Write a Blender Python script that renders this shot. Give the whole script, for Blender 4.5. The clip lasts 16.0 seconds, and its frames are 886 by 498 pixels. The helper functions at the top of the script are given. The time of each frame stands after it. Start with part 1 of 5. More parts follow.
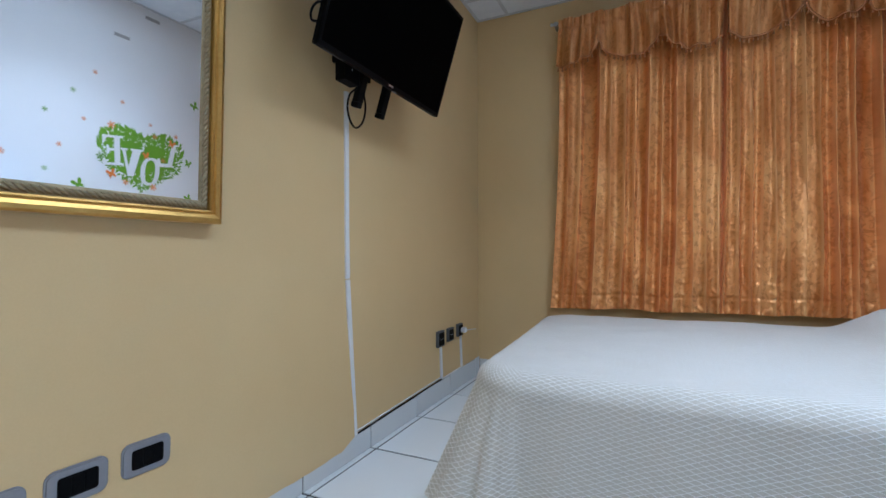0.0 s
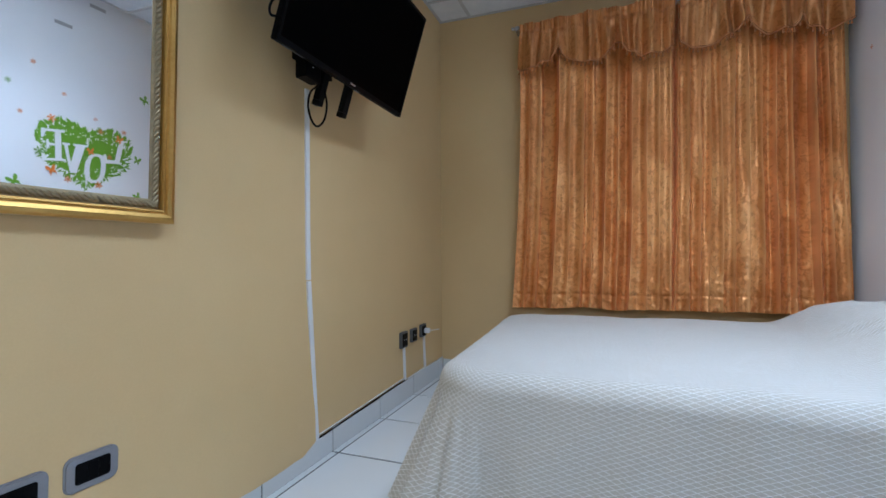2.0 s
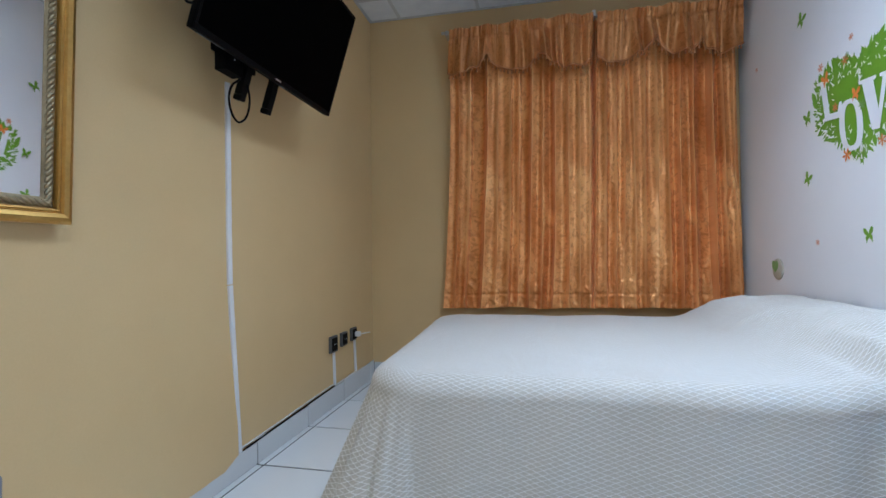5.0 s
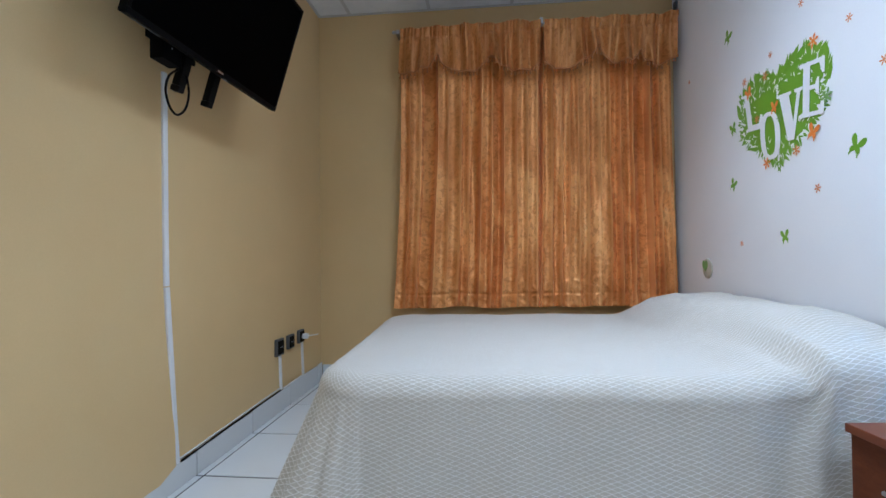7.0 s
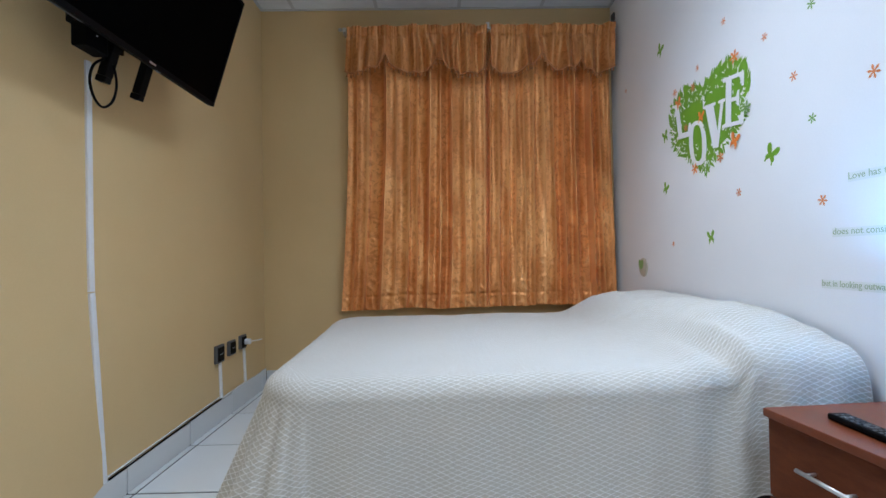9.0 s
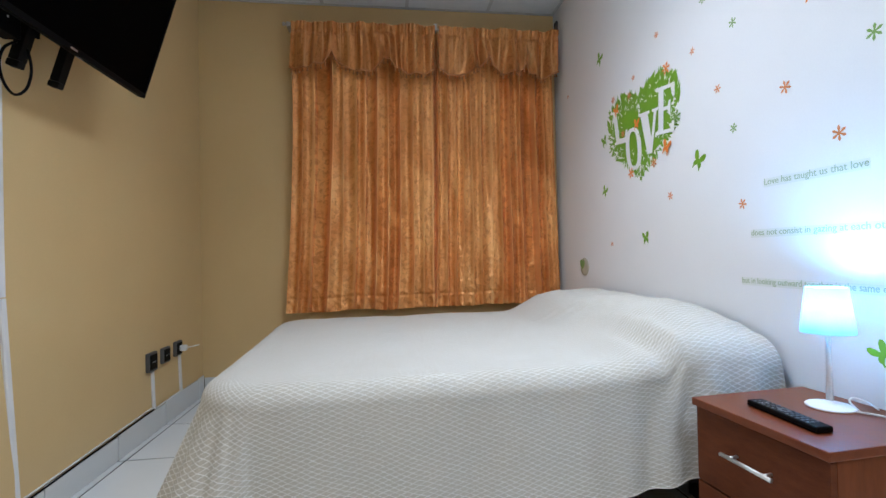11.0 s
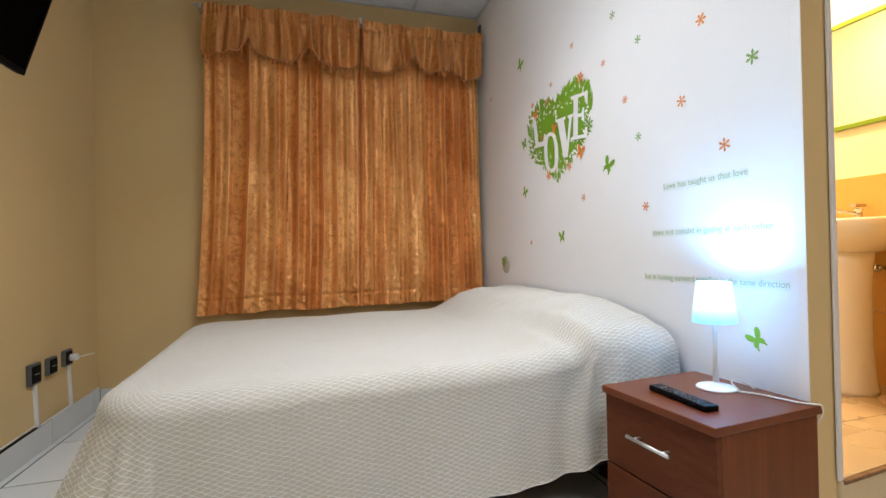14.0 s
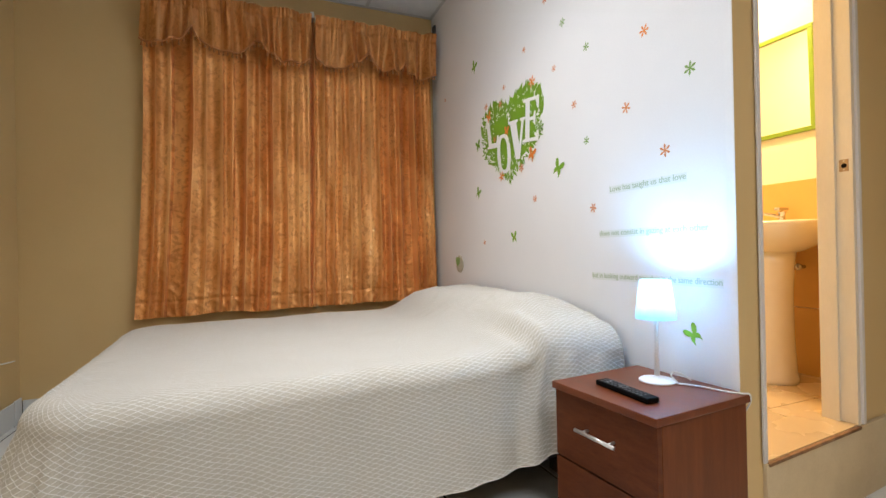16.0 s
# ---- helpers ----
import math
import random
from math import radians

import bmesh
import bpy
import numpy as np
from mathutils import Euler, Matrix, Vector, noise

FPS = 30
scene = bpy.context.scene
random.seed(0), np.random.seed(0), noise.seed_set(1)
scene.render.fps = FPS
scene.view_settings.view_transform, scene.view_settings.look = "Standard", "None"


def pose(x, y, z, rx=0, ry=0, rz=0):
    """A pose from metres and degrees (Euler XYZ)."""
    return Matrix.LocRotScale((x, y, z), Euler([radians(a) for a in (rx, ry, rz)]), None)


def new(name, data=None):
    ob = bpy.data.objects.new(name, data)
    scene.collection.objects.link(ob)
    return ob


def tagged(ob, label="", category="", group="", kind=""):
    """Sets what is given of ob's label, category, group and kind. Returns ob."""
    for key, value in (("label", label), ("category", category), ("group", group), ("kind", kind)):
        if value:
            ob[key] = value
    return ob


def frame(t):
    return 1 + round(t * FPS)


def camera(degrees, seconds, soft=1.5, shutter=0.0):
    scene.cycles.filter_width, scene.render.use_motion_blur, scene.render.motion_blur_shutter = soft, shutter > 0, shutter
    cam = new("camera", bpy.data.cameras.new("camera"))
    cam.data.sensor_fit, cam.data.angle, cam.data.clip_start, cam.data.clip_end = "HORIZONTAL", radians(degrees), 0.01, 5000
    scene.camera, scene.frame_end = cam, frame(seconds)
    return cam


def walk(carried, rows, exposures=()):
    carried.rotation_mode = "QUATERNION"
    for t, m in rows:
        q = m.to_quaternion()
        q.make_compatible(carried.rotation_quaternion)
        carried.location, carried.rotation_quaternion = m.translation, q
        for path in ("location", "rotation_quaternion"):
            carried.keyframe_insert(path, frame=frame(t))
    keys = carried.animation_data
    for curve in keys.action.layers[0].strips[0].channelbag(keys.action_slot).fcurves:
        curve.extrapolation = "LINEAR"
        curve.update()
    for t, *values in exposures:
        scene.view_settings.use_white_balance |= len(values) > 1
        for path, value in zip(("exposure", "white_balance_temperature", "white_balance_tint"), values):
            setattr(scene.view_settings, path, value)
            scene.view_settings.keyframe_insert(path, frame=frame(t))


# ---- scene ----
EYE = 0.93
cam = camera(88.1, 16.0, soft=1.5)
# seconds, yaw, pitch, roll of a camera that pans on its tripod
TURNS = (
    (0.0, 25.04, 0.63, 0.11),
    (0.5, 23.72, 0.66, 0.21),
    (1.0, 22.52, 0.62, 0.16),
    (1.5, 21.46, 0.74, 0.25),
    (2.0, 20.44, 0.68, 0.27),
    (2.5, 19.39, 0.71, 0.38),
    (3.0, 18.20, 0.64, 0.33),
    (3.5, 17.02, 0.64, 0.31),
    (4.0, 15.35, 0.73, 0.43),
    (6.5, 7.11, 0.79, 0.65),
    (7.0, 5.68, 0.78, 0.62),
    (7.5, 4.18, 0.83, 0.71),
    (8.0, 2.62, 0.81, 0.75),
    (8.5, 1.04, 0.82, 0.81),
    (9.0, -0.72, 0.82, 0.98),
    (11.5, -8.70, 0.73, 1.19),
    (12.0, -10.21, 0.69, 1.21),
    (12.5, -11.63, 0.63, 1.22),
    (13.0, -13.05, 0.56, 1.19),
    (13.5, -14.53, 0.45, 1.13),
    (14.0, -16.51, 0.34, 1.21),
    (14.5, -17.88, 0.32, 1.17),
    (15.0, -19.39, 0.24, 1.11),
    (15.5, -20.82, 0.23, 1.16),
    (16.0, -22.24, 0.18, 1.14),
)
PATH = [(t, pose(0, 0, EYE, 90 + pitch, roll, yaw)) for t, yaw, pitch, roll in TURNS]
walk(cam, PATH, exposures=[(0.0, -0.27, 5090, 9), (9.0, -0.26, 5340, 9), (12.5, -0.18, 6080, 10), (16.0, -0.17, 6620, 12)])

# plan of the room, in metres
XW, XE, YN, YS, ZC = -1.266, 1.312, 3.36, -2.3, 2.75
XFAR = 3.4
BATH_A = 4.86          # the bathroom front runs a little out of square
BATH_O = (XE, 0.921)
BATH_Z, BATH_X = 0.265, 2.57

# ---- light ----
world = bpy.data.worlds.new("night_sky")
scene.world = world
world.use_nodes = True
world.node_tree.nodes["Background"].inputs["Color"].default_value = (0.6, 0.7, 1.0, 1)
world.node_tree.nodes["Background"].inputs["Strength"].default_value = 0.05


def area_lamp(name, m, energy, sx, sy, color, spread=180):
    d = bpy.data.lights.new(name, "AREA")
    d.shape, d.size, d.size_y, d.energy, d.color = "RECTANGLE", sx, sy, energy, color
    d.spread = radians(spread)
    ob = new(name, d)
    ob.matrix_world = m
    return ob


# both panels are out of view; the south one is added as frontal fill
CEIL_LAMPS = ((0.42, 1.62), (0.42, -0.75))
for lx, ly in CEIL_LAMPS:
    area_lamp("ceiling_light_glow", pose(lx, ly, ZC - 0.035), 17.5 if ly > 0 else 26, 0.50, 1.10, (0.95, 0.98, 1.0), 114 if ly > 0 else 145)
area_lamp("bathroom_light_glow", pose(2.05, 1.75, 2.52), 44, 0.28, 0.28, (1.0, 0.68, 0.32))
bulb = bpy.data.lights.new("bulb_glow", "POINT")
bulb.energy, bulb.color, bulb.shadow_soft_size = 15.0, (0.24, 0.60, 1.0), 0.022


# ---- materials ----
def node_mat(name, rough=0.5, metal=0.0, spec=0.5):
    m = bpy.data.materials.new(name)
    m.use_nodes = True
    nt = m.node_tree
    b = nt.nodes["Principled BSDF"]
    b.inputs["Roughness"].default_value = rough
    b.inputs["Metallic"].default_value = metal
    b.inputs["Specular IOR Level"].default_value = spec
    return m, nt, b


def add(nt, kind, **values):
    n = nt.nodes.new(kind)
    for key, value in values.items():
        n.inputs[key.replace("_", " ")].default_value = value
    return n


def math_node(nt, op, a, b=None):
    n = nt.nodes.new("ShaderNodeMath")
    n.operation = op
    for i, v in enumerate((a, b)):
        if v is None:
            continue
        if isinstance(v, (int, float)):
            n.inputs[i].default_value = v
        else:
            nt.links.new(v, n.inputs[i])
    return n.outputs[0]


def mix_col(nt, fac, a, b):
    n = nt.nodes.new("ShaderNodeMix")
    n.data_type = "RGBA"
    for sock, v in ((n.inputs[0], fac), (n.inputs[6], a), (n.inputs[7], b)):
        if isinstance(v, (int, float)):
            sock.default_value = v
        elif isinstance(v, tuple):
            sock.default_value = (*v, 1)
        else:
            nt.links.new(v, sock)
    return n.outputs[2]


def ramp(nt, src, lo, hi):
    n = nt.nodes.new("ShaderNodeMapRange")
    nt.links.new(src, n.inputs[0])
    n.inputs[1].default_value, n.inputs[2].default_value = lo, hi
    return n.outputs[0]


def bump(nt, b, height, strength, dist=0.002):
    n = add(nt, "ShaderNodeBump", Strength=strength, Distance=dist)
    nt.links.new(height, n.inputs["Height"])
    nt.links.new(n.outputs[0], b.inputs["Normal"])


def grainy(name, c1, c2, rough=0.5, scale=6.0, fine=120.0, bstr=0.15, metal=0.0, spec=0.5, dist=0.002, stretch=(1, 1, 1), rvar=0.1):
    """Two scales of noise: broad tone and fine grain, with a little relief."""
    m, nt, b = node_mat(name, rough, metal, spec)
    co = nt.nodes.new("ShaderNodeTexCoord")
    mp = nt.nodes.new("ShaderNodeMapping")
    mp.inputs["Scale"].default_value = stretch
    nt.links.new(co.outputs["Object"], mp.inputs[0])
    broad = add(nt, "ShaderNodeTexNoise", Scale=scale, Detail=4.0, Roughness=0.6)
    grain = add(nt, "ShaderNodeTexNoise", Scale=fine, Detail=3.0)
    for n in (broad, grain):
        nt.links.new(mp.outputs[0], n.inputs["Vector"])
    f = math_node(nt, "ADD", math_node(nt, "MULTIPLY", broad.outputs[0], 0.7), math_node(nt, "MULTIPLY", grain.outputs[0], 0.3))
    nt.links.new(mix_col(nt, ramp(nt, f, 0.3, 0.7), c1, c2), b.inputs["Base Color"])
    nt.links.new(math_node(nt, "ADD", rough - rvar / 2, math_node(nt, "MULTIPLY", broad.outputs[0], rvar)), b.inputs["Roughness"])
    if bstr:
        bump(nt, b, f, bstr, dist)
    return m


def piece_mat(name, c1, c2, rough, fine=60.0, bstr=0.05):
    """Like grainy, but each piece differs a little in tone."""
    m, nt, b = node_mat(name, rough)
    co = nt.nodes.new("ShaderNodeTexCoord")
    info = nt.nodes.new("ShaderNodeObjectInfo")
    grain = add(nt, "ShaderNodeTexNoise", Scale=fine, Detail=4.0)
    cloud = add(nt, "ShaderNodeTexNoise", Scale=4.0, Detail=3.0)
    nt.links.new(co.outputs["Object"], grain.inputs["Vector"])
    nt.links.new(co.outputs["Object"], cloud.inputs["Vector"])
    f = math_node(nt, "ADD", math_node(nt, "MULTIPLY", info.outputs["Random"], 0.45), math_node(nt, "ADD", math_node(nt, "MULTIPLY", cloud.outputs[0], 0.35), math_node(nt, "MULTIPLY", grain.outputs[0], 0.2)))
    nt.links.new(mix_col(nt, f, c1, c2), b.inputs["Base Color"])
    nt.links.new(math_node(nt, "ADD", rough - 0.05, math_node(nt, "MULTIPLY", cloud.outputs[0], 0.14)), b.inputs["Roughness"])
    bump(nt, b, grain.outputs[0], bstr, 0.001)
    return m


M_TAN = grainy("tan_wall_paint", (0.630, 0.455, 0.220), (0.685, 0.505, 0.250), 0.52, 1.6, 170, 0.12, dist=0.0012)
M_WHITE_WALL = grainy("white_wall_paint", (0.80, 0.81, 0.84), (0.86, 0.87, 0.89), 0.5, 1.4, 170, 0.10, dist=0.0012)
M_BATH_PAINT = grainy("cream_bathroom_paint", (0.77, 0.73, 0.62), (0.82, 0.78, 0.68), 0.5, 2, 150, 0.1)
M_CEIL = grainy("mineral_ceiling_tile", (0.70, 0.72, 0.74), (0.82, 0.83, 0.84), 0.85, 9, 260, 0.5, dist=0.003)
M_TBAR = grainy("white_enamel_bar", (0.52, 0.53, 0.54), (0.6, 0.6, 0.6), 0.4, 5, 80, 0.02)
M_GROUT = grainy("dark_grout", (0.025, 0.025, 0.025), (0.055, 0.054, 0.052), 0.9, 20, 200, 0.3)
M_TILE = piece_mat("white_glazed_tile", (0.66, 0.69, 0.70), (0.76, 0.785, 0.79), 0.16)
M_BASE = piece_mat("grey_white_skirting_tile", (0.60, 0.62, 0.62), (0.70, 0.72, 0.72), 0.22)
M_BATH_TILE = piece_mat("ochre_wall_tile", (0.58, 0.33, 0.10), (0.66, 0.40, 0.13), 0.2, 25, 0.08)
M_BATH_FLOOR = piece_mat("beige_floor_tile", (0.56, 0.42, 0.25), (0.66, 0.51, 0.32), 0.25, 18, 0.08)
M_PLINTH = grainy("worn_cream_plaster", (0.58, 0.47, 0.30), (0.68, 0.57, 0.39), 0.6, 7, 90, 0.25)
M_BRONZE = grainy("worn_bronze", (0.34, 0.24, 0.15), (0.50, 0.38, 0.26), 0.45, 30, 200, 0.1, metal=0.7)
M_WORN_WOOD = grainy("chipped_dark_wood", (0.10, 0.045, 0.02), (0.34, 0.19, 0.09), 0.7, 14, 70, 0.4)
M_CASING = grainy("cool_white_casing_paint", (0.66, 0.64, 0.64), (0.74, 0.72, 0.72), 0.4, 4, 60, 0.08, stretch=(4, 4, 1))
M_DOORPAINT = grainy("cream_white_door_paint", (0.70, 0.64, 0.52), (0.78, 0.72, 0.60), 0.38, 4, 60, 0.08, stretch=(4, 4, 1))
# drawer fronts: the same laminate toned darker, their shade put into the colour
M_WOOD = grainy("shaded_reddish_brown_laminate", (0.085, 0.021, 0.0065), (0.140, 0.039, 0.0125), 0.46, 5, 45, 0.05, spec=0.16, stretch=(1, 2.2, 9))
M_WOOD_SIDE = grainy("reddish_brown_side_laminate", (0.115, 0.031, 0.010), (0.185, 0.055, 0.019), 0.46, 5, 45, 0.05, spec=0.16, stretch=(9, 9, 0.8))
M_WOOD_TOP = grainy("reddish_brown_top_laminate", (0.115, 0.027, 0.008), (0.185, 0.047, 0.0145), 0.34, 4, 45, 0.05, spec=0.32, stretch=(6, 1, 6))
M_STEEL = grainy("brushed_steel", (0.55, 0.55, 0.55), (0.7, 0.7, 0.69), 0.42, 10, 200, 0.05, metal=1.0)
M_CHROME = grainy("chrome", (0.48, 0.48, 0.49), (0.56, 0.56, 0.57), 0.12, 5, 50, 0.0, metal=1.0)
M_BLACK = grainy("black_plastic", (0.002, 0.002, 0.0025), (0.004, 0.004, 0.0045), 0.5, 12, 160, 0.05, spec=0.06)
M_SCREEN = grainy("unlit_black_screen", (0.0008, 0.0008, 0.0008), (0.0012, 0.0012, 0.0012), 0.5, 3, 30, 0.0, spec=0.01)
M_BLACK_METAL = grainy("black_powder_coat", (0.003, 0.003, 0.003), (0.006, 0.006, 0.006), 0.6, 14, 180, 0.1, spec=0.1)
M_BUTTON = grainy("dark_grey_rubber", (0.055, 0.057, 0.062), (0.08, 0.082, 0.088), 0.6, 14, 180, 0.1)
M_GREYFRAME = grainy("silver_grey_plastic", (0.205, 0.205, 0.222), (0.26, 0.26, 0.28), 0.38, 9, 150, 0.04)
M_OUTLET = grainy("dark_grey_plastic", (0.07, 0.072, 0.075), (0.10, 0.102, 0.105), 0.45, 9, 150, 0.04)
M_WHITE_PL = grainy("white_plastic", (0.72, 0.73, 0.75), (0.80, 0.80, 0.81), 0.4, 8, 100, 0.04)
M_WHITE_CORD = grainy("white_cord", (0.70, 0.69, 0.66), (0.78, 0.77, 0.74), 0.5, 20, 100, 0.04)
M_CERAMIC = grainy("white_ceramic", (0.78, 0.72, 0.60), (0.82, 0.77, 0.66), 0.12, 3, 30, 0.0)
M_GOLD = grainy("antique_gold_leaf", (0.50, 0.30, 0.075), (0.68, 0.44, 0.13), 0.33, 7, 90, 0.12, metal=0.85, rvar=0.2)
M_ROPE = grainy("tarnished_gold_rope", (0.25, 0.20, 0.11), (0.40, 0.33, 0.20), 0.42, 22, 150, 0.2, metal=0.6, rvar=0.2)
M_GREENFRAME = grainy("lime_green_paint", (0.15, 0.27, 0.015), (0.21, 0.34, 0.025), 0.4, 8, 90, 0.06)
M_GREEN = piece_mat("leaf_green_vinyl", (0.125, 0.29, 0.014), (0.215, 0.42, 0.028), 0.45)
M_GREEN2 = piece_mat("soft_green_vinyl", (0.18, 0.33, 0.09), (0.24, 0.40, 0.12), 0.45)
M_ORANGE = piece_mat("orange_vinyl", (0.72, 0.20, 0.03), (0.85, 0.30, 0.06), 0.45)
M_RUST = piece_mat("rust_orange_vinyl", (0.60, 0.20, 0.07), (0.70, 0.27, 0.10), 0.45)
M_LETTER = grainy("white_vinyl", (0.80, 0.81, 0.83), (0.85, 0.86, 0.88), 0.45, 5, 90, 0.02)
M_INK = grainy("grey_green_vinyl_lettering", (0.35, 0.44, 0.29), (0.42, 0.50, 0.34), 0.5, 5, 90, 0.02)
M_STRIP = grainy("pale_sticker_backing", (0.725, 0.755, 0.735), (0.775, 0.80, 0.78), 0.4, 5, 90, 0.02)
M_COVER = grainy("beige_cover_plate", (0.46, 0.43, 0.34), (0.54, 0.50, 0.40), 0.5, 8, 90, 0.05)
M_DARK = grainy("dark_bed_base", (0.02, 0.016, 0.013), (0.04, 0.03, 0.025), 0.7, 8, 90, 0.1)
M_COVERLET_HEM = grainy("cream_hem_cord", (0.60, 0.565, 0.51), (0.70, 0.665, 0.61), 0.9, 20, 300, 0.3)
M_MATTRESS = grainy("off_white_ticking", (0.60, 0.58, 0.54), (0.68, 0.66, 0.62), 0.85, 8, 120, 0.2)
M_SLOT = grainy("grey_slot", (0.38, 0.38, 0.39), (0.45, 0.45, 0.46), 0.7, 8, 90, 0.05)


def mirror_glass():
    m, nt, b = node_mat("silvered_glass", 0.015, 1.0)
    b.inputs["Base Color"].default_value = (0.88, 0.90, 0.91, 1)
    return m


def glow(name, color, strength):
    m, nt, b = node_mat(name, 0.5)
    b.inputs["Base Color"].default_value = (0.8, 0.8, 0.8, 1)
    b.inputs["Emission Color"].default_value = (*color, 1)
    b.inputs["Emission Strength"].default_value = strength
    return m


def shade_cloth():
    m = bpy.data.materials.new("white_frosted_shade")
    m.use_nodes = True
    nt = m.node_tree
    nt.nodes.remove(nt.nodes["Principled BSDF"])
    out = nt.nodes["Material Output"]
    tr = nt.nodes.new("ShaderNodeBsdfTranslucent")
    df = nt.nodes.new("ShaderNodeBsdfDiffuse")
    co = nt.nodes.new("ShaderNodeTexCoord")
    weave = add(nt, "ShaderNodeTexNoise", Scale=260.0, Detail=2.0)
    nt.links.new(co.outputs["Object"], weave.inputs["Vector"])
    col = mix_col(nt, weave.outputs[0], (0.60, 0.73, 0.81), (0.68, 0.79, 0.86))
    nt.links.new(col, tr.inputs["Color"])
    nt.links.new(col, df.inputs["Color"])
    mx = nt.nodes.new("ShaderNodeMixShader")
    mx.inputs[0].default_value = 0.40
    nt.links.new(tr.outputs[0], mx.inputs[1])
    nt.links.new(df.outputs[0], mx.inputs[2])
    nt.links.new(mx.outputs[0], out.inputs["Surface"])
    return m


def coverlet_cloth():
    """Cream woven spread with a raised lattice of white diamonds, laid out on the cloth's own sheet."""
    m, nt, b = node_mat("cream_lattice_weave", 0.88, 0.0, 0.2)
    b.inputs["Sheen Weight"].default_value = 0.25
    uv = nt.nodes.new("ShaderNodeUVMap")
    uv.uv_map = "sheet"
    warp = add(nt, "ShaderNodeTexNoise", Scale=7.0, Detail=2.0)
    nt.links.new(uv.outputs[0], warp.inputs["Vector"])
    sep = nt.nodes.new("ShaderNodeSeparateXYZ")
    nt.links.new(uv.outputs[0], sep.inputs[0])
    wob = math_node(nt, "MULTIPLY", math_node(nt, "SUBTRACT", warp.outputs[0], 0.5), 0.75)
    thin = add(nt, "ShaderNodeTexNoise", Scale=60.0, Detail=2.0)
    nt.links.new(uv.outputs[0], thin.inputs["Vector"])
    vary = math_node(nt, "MULTIPLY", math_node(nt, "SUBTRACT", thin.outputs[0], 0.5), 0.11)
    u = math_node(nt, "ADD", math_node(nt, "MULTIPLY", sep.outputs[0], 1 / 0.0365), wob)
    v = math_node(nt, "ADD", math_node(nt, "MULTIPLY", sep.outputs[1], 1 / 0.0152), wob)
    lines = []
    for op in ("ADD", "SUBTRACT"):
        f = math_node(nt, "FRACT", math_node(nt, op, u, v))
        d = math_node(nt, "ABSOLUTE", math_node(nt, "SUBTRACT", f, 0.5))
        lines.append(ramp(nt, math_node(nt, "ADD", d, vary), 0.090, 0.022))
    lat = math_node(nt, "MAXIMUM", lines[0], lines[1])
    fine = add(nt, "ShaderNodeTexNoise", Scale=230.0, Detail=3.0)
    nt.links.new(uv.outputs[0], fine.inputs["Vector"])
    wear = add(nt, "ShaderNodeTexNoise", Scale=5.0, Detail=4.0)
    nt.links.new(uv.outputs[0], wear.inputs["Vector"])
    base = mix_col(nt, wear.outputs[0], (0.510, 0.480, 0.412), (0.580, 0.550, 0.482))
    base = mix_col(nt, math_node(nt, "MULTIPLY", ramp(nt, fine.outputs[0], 0.38, 0.66), 0.62), base, (0.425, 0.402, 0.348))
    nt.links.new(mix_col(nt, math_node(nt, "MULTIPLY", lat, 0.86), base, (0.84, 0.845, 0.84)), b.inputs["Base Color"])
    h = math_node(nt, "ADD", lat, math_node(nt, "MULTIPLY", fine.outputs[0], 0.35))
    bump(nt, b, h, 0.55, 0.0025)
    return m


